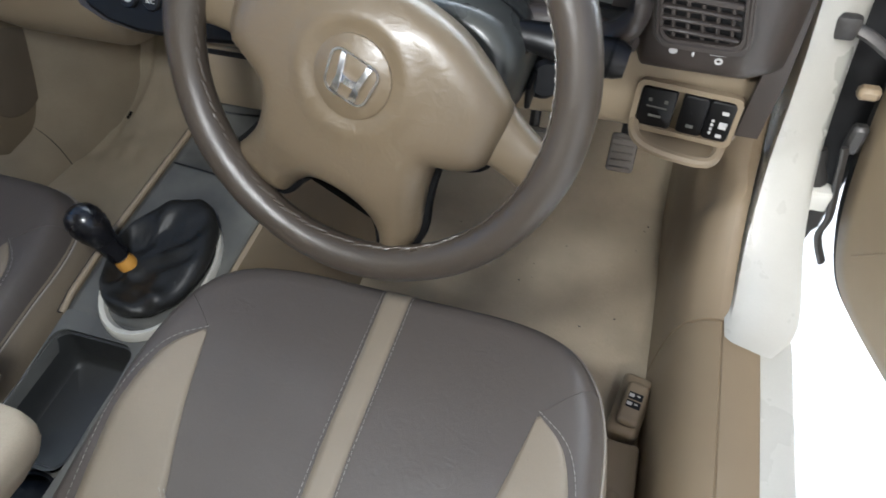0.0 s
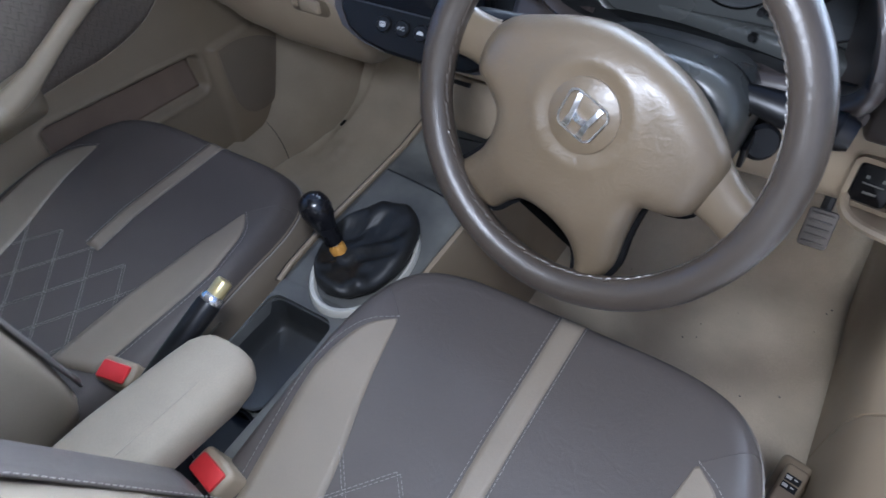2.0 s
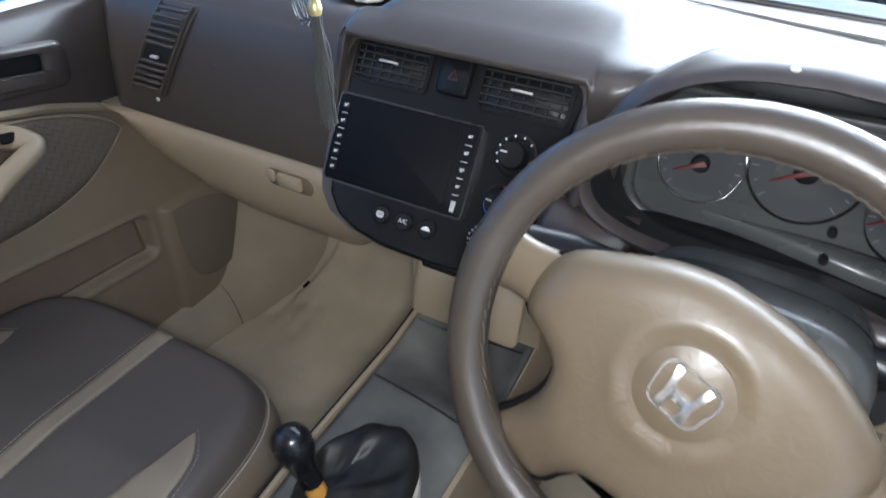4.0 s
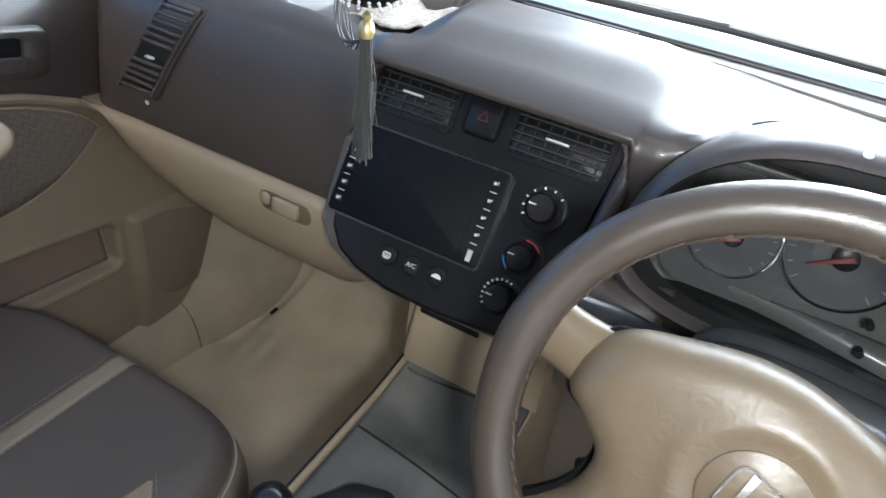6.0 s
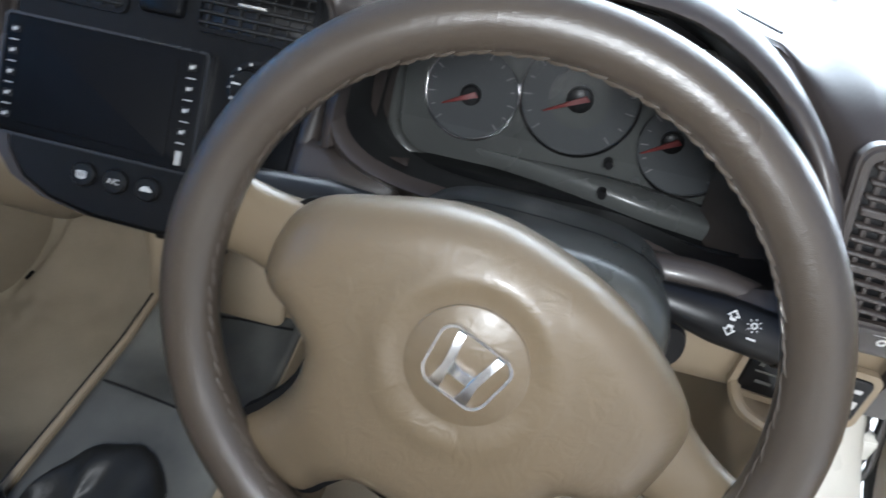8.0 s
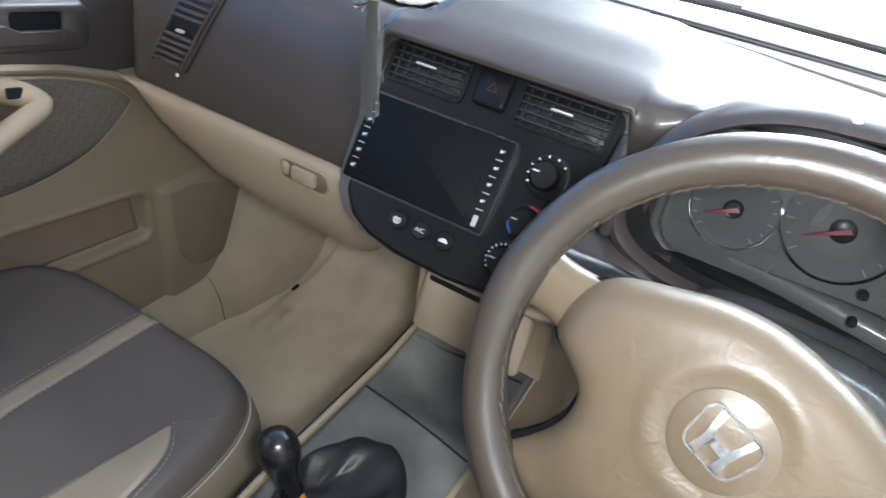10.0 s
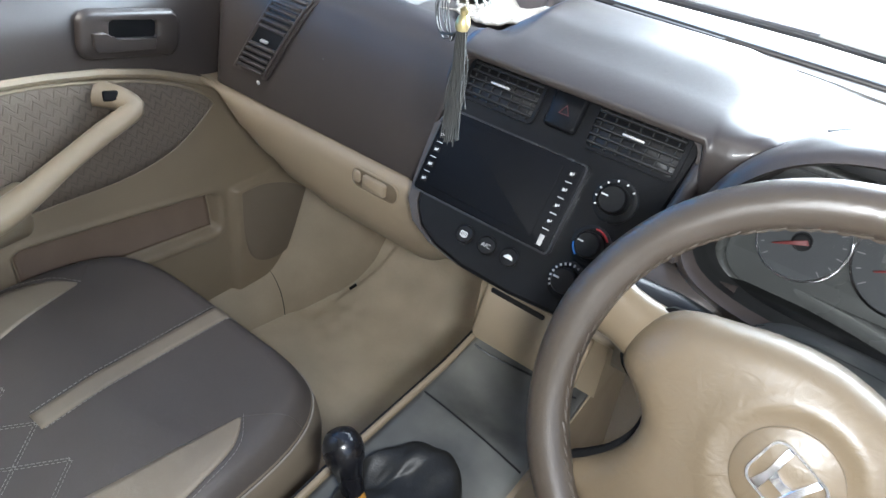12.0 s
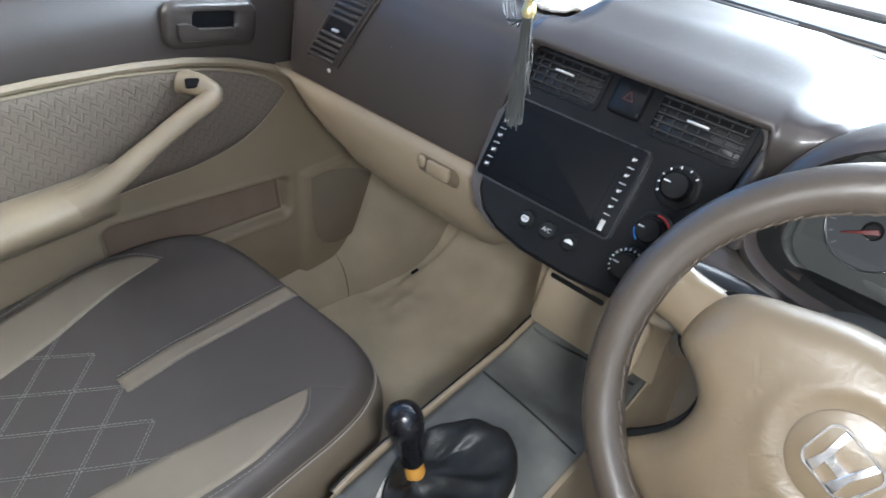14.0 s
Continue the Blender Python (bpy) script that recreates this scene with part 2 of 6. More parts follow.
def loft(loops, ring=True, caps=True):
    """Skin through loops with equal numbers of points."""
    n = len(loops[0])
    verts = [p for l in loops for p in l]
    faces = []
    for k in range(len(loops) - 1):
        for i in range(n if ring else n - 1):
            j = (i + 1) % n
            faces.append((k * n + i, k * n + j, (k + 1) * n + j, (k + 1) * n + i))
    if caps and ring:
        if caps != "end":
            faces.append(tuple(range(n))[::-1])
        faces.append(tuple(range((len(loops) - 1) * n, len(loops) * n)))
    bm = from_data(verts, faces)
    bmesh.ops.recalc_face_normals(bm, faces=bm.faces)
    bm.normal_update()
    return bm


def surface(fn, nu, nv):
    return loft([[fn(i / nu, j / nv) for j in range(nv + 1)] for i in range(nu + 1)], ring=False, caps=False)


def curve_through(pts, n):
    """n + 1 points on a smooth curve through pts."""
    pts = [Vector(p) for p in pts]
    out = []
    for k in range(n + 1):
        s = k / n * (len(pts) - 1)
        i = min(int(s), len(pts) - 2)
        f = s - i
        p0, p1, p2, p3 = pts[max(i - 1, 0)], pts[i], pts[i + 1], pts[min(i + 2, len(pts) - 1)]
        out.append(0.5 * ((2 * p1) + (p2 - p0) * f + (2 * p0 - 5 * p1 + 4 * p2 - p3) * f * f + (3 * p1 - p0 - 3 * p2 + p3) * f ** 3))
    return out


def sweep(path, radius, n=10, closed=False, flat=1.0):
    """Tube along path; radius a number or a list; flat squashes it along its second axis."""
    path = [Vector(p) for p in path]
    m = len(path)
    loops, up = [], None
    for k in range(m):
        a = path[(k - 1) % m] if closed else path[max(k - 1, 0)]
        b = path[(k + 1) % m] if closed else path[min(k + 1, m - 1)]
        t = (b - a).normalized()
        if up is None:
            up = t.orthogonal().normalized()
        up = (up - t * up.dot(t)).normalized()
        side = t.cross(up)
        r = radius[k] if isinstance(radius, (list, tuple)) else radius
        loops.append([path[k] + (up * math.cos(2 * math.pi * i / n) + side * (flat * math.sin(2 * math.pi * i / n))) * r for i in range(n)])
    if closed:
        loops.append(loops[0])
        bm = loft(loops, caps=False)
        bmesh.ops.remove_doubles(bm, verts=bm.verts, dist=1e-6)
        return bm
    return loft(loops)


def lathe(profile, m=None, n=28, caps=True):
    """Profile of (radius, height) round z, moved by m."""
    m = m or Matrix()
    loops = [[m @ V(max(r, 1e-4) * math.cos(2 * math.pi * i / n), max(r, 1e-4) * math.sin(2 * math.pi * i / n), h) for i in range(n)] for r, h in profile]
    return loft(loops, caps=caps)


def box(cx, cy, cz, sx, sy, sz, bevel=0.003, seg=2, m=None):
    bm = bmesh.new()
    bmesh.ops.create_cube(bm, size=1)
    bmesh.ops.transform(bm, verts=bm.verts, matrix=Matrix.Translation((cx, cy, cz)) @ Matrix.Diagonal((sx, sy, sz, 1)))
    if bevel:
        bmesh.ops.bevel(bm, geom=bm.edges[:], offset=min(bevel, 0.45 * min(sx, sy, sz)), segments=seg, affect="EDGES", profile=0.5)
    if m:
        bmesh.ops.transform(bm, verts=bm.verts, matrix=m)
    return bm


def plate(outline, depth, m, bevel=0.002):
    """Plate with a 2D outline, from height 0 to depth in m's frame, with a bevelled upper edge."""
    cx = sum(p[0] for p in outline) / len(outline)
    cy = sum(p[1] for p in outline) / len(outline)
    def ring(k, h):
        out = []
        for x, y in outline:
            d = math.hypot(x - cx, y - cy)
            f = (d - k) / d if d else 1
            out.append(m @ V(cx + (x - cx) * f, cy + (y - cy) * f, h))
        return out
    return loft([ring(0, 0), ring(0, depth - bevel), ring(bevel * 0.4, depth - bevel * 0.4), ring(bevel, depth)])


def rounded(w, h, r, n=5, cx=0.0, cy=0.0):
    """Outline of a rounded rectangle."""
    out = []
    for sx, sy, a0 in ((1, 1, 0), (-1, 1, 90), (-1, -1, 180), (1, -1, 270)):
        for k in range(n + 1):
            a = radians(a0 + 90 * k / n)
            out.append((cx + sx * (w / 2 - r) + r * math.cos(a), cy + sy * (h / 2 - r) + r * math.sin(a)))
    return out


def frame_plate(outer, inner, depth, m, bevel=0.001):
    """Flat frame between two outlines with equal numbers of points."""
    loops = [[m @ V(x, y, h) for x, y in o] for o, h in ((outer, 0), (outer, depth), (inner, depth), (inner, 0))]
    loops.append(loops[0])
    bm = loft(loops, caps=False)
    bmesh.ops.remove_doubles(bm, verts=bm.verts, dist=1e-6)
    return bm


def join(*bms):
    out = bmesh.new()
    for b in bms:
        me = bpy.data.meshes.new("tmp")
        b.to_mesh(me)
        b.free()
        out.from_mesh(me)
        bpy.data.meshes.remove(me)
    return out


def moved(bm, m):
    bmesh.ops.transform(bm, verts=bm.verts, matrix=m)
    return bm


def thing(name, at, label, category, group="", kind=""):
    ob = new(name)
    ob.empty_display_size = 0.02
    ob.location = at
    return tagged(ob, label, category, group, kind)


def part(name, bm, material, parent=None, label="", solid=0.0, sharp=40, sub=0, face=None):
    if face:
        total = sum((f.normal * f.calc_area() for f in bm.faces), Vector())
        if total.dot(Vector(face)) < 0:
            bmesh.ops.reverse_faces(bm, faces=bm.faces[:])
    me = bpy.data.meshes.new(name)
    bm.to_mesh(me)
    bm.free()
    me.materials.append(material)
    me.polygons.foreach_set("use_smooth", [True] * len(me.polygons))
    me.set_sharp_from_angle(angle=radians(sharp))
    ob = new(name, me)
    if parent:
        ob.parent = parent
        if parent.type == "EMPTY":
            ob.matrix_parent_inverse = Matrix.Translation(parent.location).inverted()
    if solid:
        md = ob.modifiers.new("solid", "SOLIDIFY")
        md.thickness, md.offset = solid, -1
    if sub:
        md = ob.modifiers.new("smooth", "SUBSURF")
        md.levels = md.render_levels = sub
    return tagged(ob, label)


def single(name, bm, material, label, category, kind="", group="", **kw):
    ob = part(name, bm, material, None, **kw)
    return tagged(ob, label, category, group, kind)


def sections(stations, xs, count):
    """Loops of a panel that runs along x: stations are (x, [(y, z), ...]) blended smoothly."""
    dense = []
    for x, prof in stations:
        dense.append((x, [Vector((p.x, p.y)) for p in curve_through([(y, z, 0) for y, z in prof], count)]))
    out = []
    for x in xs:
        k = max(i for i in range(len(dense)) if dense[i][0] <= x + 1e-9)
        k = min(k, len(dense) - 2)
        (x0, a), (x1, b) = dense[k], dense[k + 1]
        f = (x - x0) / (x1 - x0)
        f = f * f * (3 - 2 * f)
        out.append([V(x, *(p.lerp(q, f))) for p, q in zip(a, b)])
    return out


def span(a, b, n):
    return [a + (b - a) * i / n for i in range(n + 1)]


def sgnpow(c, e):
    return math.copysign(abs(c) ** e, c)


def spots(path, length=0.0046, gap=0.0024, r=0.00046):
    """A row of stitches along a path: short tubes in one mesh."""
    pts = [Vector(p) for p in path]
    verts, faces = [], []
    total = 0.0
    acc = [0.0]
    for a, b in zip(pts, pts[1:]):
        total += (b - a).length
        acc.append(total)
    def at(s):
        for k in range(len(pts) - 1):
            if acc[k + 1] >= s:
                d = acc[k + 1] - acc[k]
                return pts[k].lerp(pts[k + 1], (s - acc[k]) / d if d else 0)
        return pts[-1]
    s = 0.0
    while s + length < total:
        a, b = at(s), at(s + length)
        t = (b - a).normalized()
        u = t.orthogonal().normalized()
        w = t.cross(u)
        k = len(verts)
        for p in (a, b):
            verts += [p + u * r, p + w * r, p - u * r, p - w * r]
        faces += [(k + i, k + (i + 1) % 4, k + 4 + (i + 1) % 4, k + 4 + i) for i in range(4)]
        faces += [(k + 3, k + 2, k + 1, k), (k + 4, k + 5, k + 6, k + 7)]
        s += length + gap
    return from_data(verts, faces)

# ---- outside ----
single("ground", surface(lambda u, v: V(-60 + 120 * u, -60 + 120 * v, -0.30), 12, 12), CONCRETE,
       "sunlit pale concrete ground beside the car", "ground", "structure")
single("backdrop_wall", box(-4.2, 1.0, 1.2, 0.2, 14, 3.0, 0.01), BLUEWALL, "bright blue painted wall beyond the passenger window", "wall", "structure")
# added dark block; its right edge sets where the dash stops reflecting brightness
single("backdrop_block", box(-7.8, 9.0, 3.0, 10.2, 6.0, 6.8, 0.02), DARK_BLOCK, "dark block added ahead of the car to cut glare on the dash", "house", "structure")
single("backdrop_front", box(4.0, 12.2, 6.7, 32, 0.2, 14.0, 0.01), GLOW_AHEAD, "glowing panel ahead of the car standing in for bright daylight", "backdrop", "structure")

# ---- car shell ----
floor_bm = surface(lambda u, v: V(-0.66 + 1.46 * u, -1.7 + 2.75 * v, 0.0 if v < 0.84 else (v - 0.84) / 0.16 * 0.34), 40, 60)
for v in floor_bm.verts:
    v.co.z += 0.006 * noise.noise(v.co * 6)
single("floor", floor_bm, CARPET, "worn tan carpet on the cabin floor", "carpet", "structure", face=(0, 0, 1), solid=0.02)
body = thing("car_body", (0.1, -0.6, -0.05), "white painted car body shell round the cabin", "car body", kind="structure")
part("roof", surface(lambda u, v: V(-0.60 + 1.42 * u, -0.05 - 1.75 * v, 1.20 + 0.05 * math.sin(math.pi * u)), 10, 10), HEADLINER, body, "pale grey headliner", face=(0, 0, -1), solid=0.03)
part("rear_wall", box(0.09, -1.75, 0.60, 1.5, 0.06, 1.25, 0.02), HEADLINER, body)
part("rear_side", box(0.80, -1.30, 0.60, 0.08, 0.90, 1.22, 0.02), PAINT, body)
part("rear_side", box(-0.665, -1.30, 0.95, 0.08, 0.90, 0.50, 0.02), PAINT, body)
part("firewall", box(0.09, 1.07, 0.34, 1.5, 0.04, 0.72, 0.01), SOFT_BLACK, body)
part("side_shell", box(-0.70, -0.40, 0.35, 0.05, 2.9, 0.77, 0.02), PAINT, body)
for x in (-0.66, 0.82):
    part("windscreen_pillar", sweep(curve_through([(x, 0.62, 0.74), (x * 0.97, 0.36, 0.98), (x * 0.90, -0.05, 1.21)], 10), 0.035, 8), HEADLINER, body)
part("middle_pillar", box(-0.63, -0.72, 0.97, 0.06, 0.10, 0.48, 0.02), HEADLINER, body)
part("rear_pillar", box(-0.60, -1.6, 0.97, 0.08, 0.25, 0.5, 0.03), HEADLINER, body)
part("bonnet", surface(lambda u, v: V(-0.68 + 1.54 * u, 0.72 + 0.95 * v, 0.79 - 0.10 * v * v + 0.03 * math.sin(math.pi * u)), 16, 12), PAINT, body, "white bonnet", face=(0, 0, 1), solid=0.02)
part("wing", box(0.90, 1.15, 0.40, 0.08, 1.0, 0.72, 0.03), PAINT, body)
part("cowl", surface(lambda u, v: V(-0.66 + 1.50 * u, 0.585 + 0.16 * v, 0.782 - 0.012 * v), 10, 3), PAINT, body, "pale cowl strip", face=(0, 0, 1), solid=0.01)

# windscreen
screen = single("windscreen", surface(lambda u, v: V(-0.64 + 1.44 * u + 0.05 * (0.5 - u) * v, 0.615 - 0.66 * v - 0.02 * math.sin(math.pi * u), 0.795 + 0.41 * v), 10, 8), GLASS,
                "clear windscreen glass above the dashboard", "windscreen", "structure")
screen.visible_shadow = False
for y0, ln in ((0.60, 0.62), (0.62, 0.5)):
    wp = thing("windscreen_wiper", (0.1, y0 + 0.03, 0.80), "black wiper lying along the base of the windscreen", "wiper", "windscreen wipers")
    x0 = -0.10 if ln > 0.6 else 0.42
    part("blade", sweep([(x0, y0 + 0.045, 0.808), (x0 + ln / 2, y0 + 0.030, 0.818), (x0 + ln, y0 + 0.035, 0.812)], 0.0045, 6), RUBBER, wp)
    part("arm", sweep([(x0 + 0.02, y0 + 0.10, 0.80), (x0 + ln * 0.5, y0 + 0.045, 0.820)], 0.004, 6, flat=0.5), METAL, wp)

# driver's door opening: tan trim and white frame
sill = thing("door_sill", (0.82, 0.0, 0.0), "tan plastic sill trim with a white painted edge", "sill", kind="structure")
def sill_section(y):
    return [V(0.730, y, -0.02), V(0.735, y, 0.075), V(0.742, y, 0.130), V(0.756, y, 0.164), V(0.778, y, 0.182), V(0.7995, y, 0.1885), V(0.8015, y, 0.1865), V(0.8035, y, 0.1890), V(0.835, y, 0.190), V(0.855, y, 0.184), V(0.862, y, 0.165), V(0.862, y, -0.02)]
part("sill_trim", loft([sill_section(y) for y in span(-1.3, 0.222, 14)]), TAN, sill)
def front_trim(y):
    """Kick panel that rises from the sill, with a shallow finger pocket."""
    g = (max(0.0, min(1.0, (y - 0.20) / 0.45))) ** 1.8
    inner_face = curve_through([(0.730 - 0.004 * g, y, -0.02), (0.735 - 0.012 * g, y, 0.075 + 0.08 * g), (0.742 - 0.012 * g, y, 0.130 + 0.20 * g), (0.756 - 0.010 * g, y, 0.164 + 0.34 * g), (0.778 - 0.008 * g, y, 0.182 + 0.40 * g), (0.797 - 0.004 * g, y, 0.1885 + 0.42 * g)], 36)
    out = []
    for p in inner_face:
        dent = math.exp(-((y - 0.43) / 0.036) ** 4 - ((p.z - 0.262) / 0.036) ** 4)
        out.append(p + V(0.013, 0.0, -0.006) * dent)
    return out + [V(0.812, y, 0.185 + 0.40 * g), V(0.815, y, 0.15), V(0.815, y, -0.02)]
part("kick_panel", loft([front_trim(y) for y in span(0.2245, 0.72, 48)]), TAN, sill, "tan kick panel")
part("sill_frame", loft([[V(0.850, y, 0.178), V(0.900, y, 0.176), V(0.912, y, 0.150), V(0.915, y, -0.05), V(0.85, y, -0.05)] for y in span(-1.3, 0.22, 6)]), PAINT, sill, "scuffed white sill edge")
# white flange that climbs from the sill to the screen pillar
inner = curve_through([(0.803, 0.192, 0.196), (0.812, 0.24, 0.20), (0.815, 0.33, 0.245), (0.815, 0.40, 0.34), (0.812, 0.43, 0.46), (0.805, 0.46, 0.58), (0.79, 0.50, 0.80)], 24)
outer = curve_through([(0.868, 0.176, 0.190), (0.905, 0.24, 0.19), (0.900, 0.36, 0.235), (0.895, 0.45, 0.31), (0.89, 0.495, 0.40), (0.885, 0.53, 0.52), (0.87, 0.57, 0.80)], 24)
loops = []
for p, q in zip(inner, outer):
    loops.append([p + V(0, 0.12, -0.02), p, p.lerp(q, 0.15) + V(0, -0.008, 0.004), p.lerp(q, 0.85) + V(0, -0.006, 0.004), q, q + V(0.0, 0.14, -0.05)])
part("door_frame", loft(loops), PAINT, sill, "white painted hinge pillar")

# ---- floor level details ----
lever = thing("release_lever", (0.715, 0.10, 0.0), "tan floor lever with two black and white symbols", "lever")
lm = pose(0.707, 0.128, 0.046, 8, 0, -10)
part("base", box(0, 0.005, -0.026, 0.050, 0.104, 0.05, 0.010, 3, lm), TAN, lever)
part("handle", box(0.002, 0.0, 0.012, 0.034, 0.070, 0.018, 0.007, 3, lm), TAN, lever)
for k in range(2):
    part("symbol", box(0.002, -0.004 + 0.014 * k, 0.0222, 0.022, 0.0115, 0.0012, 0.0003, 1, lm), BLACK, lever)
    part("symbol_mark", join(box(-0.004, -0.004 + 0.014 * k, 0.0232, 0.008, 0.005, 0.0008, 0, 1, lm), box(0.006, -0.003 + 0.014 * k, 0.0232, 0.005, 0.002, 0.0008, 0, 1, lm)), WHITE, lever)
part("screw", lathe([(0.009, 0), (0.009, 0.004), (0.006, 0.006)], pose(0.700, -0.02, 0.042)), TAN, lever)
part("rear_plate", box(0.702, -0.02, 0.018, 0.058, 0.18, 0.05, 0.008, 2), TAN, lever)

def pedal(x, y, z, w, h):
    p = thing("pedal", (x, y + 0.03, 0.25), "grey ribbed rubber pedal on a steel arm", "pedal", "pedals")
    m = pose(x, y, z, -35, 0, 0)
    part("pad", box(0, 0, 0, w, 0.014, h, 0.006, 2, m), PEDAL, p)
    for k in range(5):
        part("rib", box(0, -0.009, -h / 2 + h * (k + 0.7) / 5.4, w * 0.8, 0.006, h * 0.07, 0.002, 1, m), PEDAL, p)
    part("arm", sweep([(x, y + 0.02, z), (x, y + 0.06, z + 0.12), (x, y + 0.03, z + 0.35)], 0.009, 8), METAL, p)
pedal(0.615, 0.50, 0.228, 0.046, 0.066)
pedal(0.46, 0.47, 0.24, 0.07, 0.06)
pedal(0.33, 0.47, 0.24, 0.065, 0.06)

grit_rnd = random.Random(11)
grit = [box(grit_rnd.uniform(0.30, 0.70), grit_rnd.uniform(0.10, 0.55), 0.007, grit_rnd.uniform(0.0015, 0.004), grit_rnd.uniform(0.0015, 0.004), 0.002, 0.0008, 1) for k in range(18)]
single("floor_grit", join(*grit), METAL, "scattered dark crumbs of grit on the carpet", "grit", "stuff")

# ---- passenger footwell ----
kick = thing("footwell_trim", (-0.60, 0.6, 0.0), "smooth tan felt kick panel in the passenger footwell", "trim", kind="structure")
FOOT = [(-1.0, -0.566), (0.10, -0.563), (0.32, -0.558), (0.44, -0.534), (0.55, -0.492), (0.62, -0.462), (0.70, -0.466), (0.82, -0.500)]
def foot_x(y):
    for (y0, x0), (y1, x1) in zip(FOOT, FOOT[1:]):
        if y <= y1:
            t = (y - y0) / (y1 - y0)
            return x0 + (x1 - x0) * t
    return FOOT[-1][1]
def side_trim(y):
    """Sill that swells into the rounded kick panel ahead of the door."""
    t = max(0.0, min(1.0, (y - 0.38) / 0.24))
    rise = 0.115 + 0.46 * t * t * (3 - 2 * t)
    xf = sum(foot_x(y + d) for d in (-0.06, -0.03, 0.0, 0.03, 0.06)) / 5
    loop = [V(-0.645, y, -0.01)]
    for k in range(19):
        a = math.pi / 2 * k / 18
        loop.append(V(-0.635 + (xf + 0.635) * math.cos(a) ** 0.75, y, -0.01 + (rise + 0.01) * math.sin(a) ** 0.9))
    return loop + [V(-0.645, y, rise)]
part("panel", loft([side_trim(y) for y in span(-1.0, 0.25, 8)[:-1] + span(0.25, 0.80, 36)]), FELT, kick, sharp=70)
part("trim_seam", sweep(side_trim(0.395)[2:-2], 0.0010, 6), SOFT_BLACK, kick, "dark joint between sill and kick panel")
toe_line = curve_through([(0.0, 0.02, 0.011), (0.0, 0.24, 0.011), (0.0, 0.42, 0.014), (0.0, 0.53, 0.030), (0.0, 0.605, 0.085), (0.0, 0.655, 0.17), (0.0, 0.70, 0.27), (0.0, 0.73, 0.36)], 80)
def step_up(y):
    return max(0.25, min(1.0, (y - 0.15) / 0.3))
def carpet_at(u, v):
    p = toe_line[round(v * 80)]
    x = -0.600 + 0.590 * u
    return V(x, p.y + 0.02 * u, p.z)
toe = surface(carpet_at, 110, 80)
for v in toe.verts:
    v.co += V(0.0, -0.006, 0.008) * step_up(v.co.y) * (noise.noise(v.co * 8) + 0.6 * noise.noise(v.co * 19 + V(3, 1, 2)))
    # the toe piece overlaps a rucked corner by the kick panel
    across = v.co.x + 0.480 - 0.40 * (v.co.y - 0.545)
    flap = max(0.0, min(1.0, across / 0.010)) * math.exp(-max(0.0, across) / 0.10) * max(0.0, min(1.0, (v.co.y - 0.47) / 0.05))
    ruck = math.exp(-((v.co.x + 0.475) / 0.085) ** 2 - ((v.co.y - 0.475) / 0.070) ** 2)
    v.co += V(0.0, -0.006, 0.006) * flap + V(0.0, -0.003, 0.009) * ruck * noise.noise(v.co * 33)
single("toe_board", toe, CARPET, "stained tan carpet curving up the toe board", "carpet", "structure", face=(0, -1, 1), solid=0.015, sharp=80)

single("carpet_gap", box(0, 0, 0, 0.012, 0.020, 0.006, 0.0025, 2, pose(-0.4775, 0.545, 0.0445, 28, 0, -20)), SOFT_BLACK, "dark gap at a rucked corner of the carpet", "carpet gap", "structure")

# ---- dashboard ----
dash = thing("dashboard", (0.08, 0.45, 0.3), "brown and tan moulded vinyl dashboard", "dashboard")
P_PASS = [(0.268, 0.588), (0.272, 0.625), (0.283, 0.69), (0.296, 0.742), (0.314, 0.772), (0.365, 0.787), (0.46, 0.796), (0.555, 0.80), (0.62, 0.79)]
P_MID = [(0.345, 0.762), (0.325, 0.766), (0.303, 0.765), (0.2985, 0.7695), (0.3010, 0.7755), (0.318, 0.7825), (0.338, 0.7870), (0.365, 0.7893), (0.46, 0.796), (0.555, 0.80), (0.62, 0.79)]
P_SHO = [(0.318, 0.60), (0.306, 0.66), (0.299, 0.71), (0.297, 0.748), (0.301, 0.769), (0.315, 0.782), (0.353, 0.7885), (0.46, 0.796), (0.555, 0.80), (0.62, 0.79)]
P_RIGHT = [(0.220, 0.604), (0.200, 0.612), (0.191, 0.635), (0.188, 0.68), (0.193, 0.735), (0.212, 0.778), (0.27, 0.800), (0.40, 0.808), (0.62, 0.79)]
P_END = [(0.235, 0.604), (0.218, 0.612), (0.209, 0.635), (0.206, 0.68), (0.211, 0.730), (0.232, 0.768), (0.29, 0.790), (0.40, 0.800), (0.62, 0.785)]
P_LEFT = [(y + 0.035, z) for y, z in P_PASS]
def over(yf, zl=0.784, zt=0.798):
    """Pad that overhangs the binnacle and ends at depth yf, its lip at height zl and its brow at zt."""
    return [(yf + 0.012, zl), (yf + 0.004, zl + 0.3 * (zt - 0.010 - zl)), (yf, zl + 0.7 * (zt - 0.008 - zl)), (yf + 0.004, zt - 0.007), (yf + 0.018, zt - 0.0015), (yf + 0.04, zt), (0.475, 0.7995), (0.555, 0.80), (0.62, 0.79)]
st = [(-0.60, P_LEFT), (-0.545, P_PASS), (-0.128, P_PASS), (-0.112, P_MID), (0.190, P_MID), (0.200, P_SHO), (0.214, P_SHO), (0.252, over(0.308, 0.735, 0.789)), (0.266, over(0.330, 0.755, 0.7915)), (0.296, over(0.372, 0.775, 0.796)), (0.349, over(0.412)), (0.427, over(0.42)), (0.500, over(0.37)), (0.545, over(0.30)), (0.606, P_RIGHT), (0.70, P_RIGHT), (0.735, P_END)]
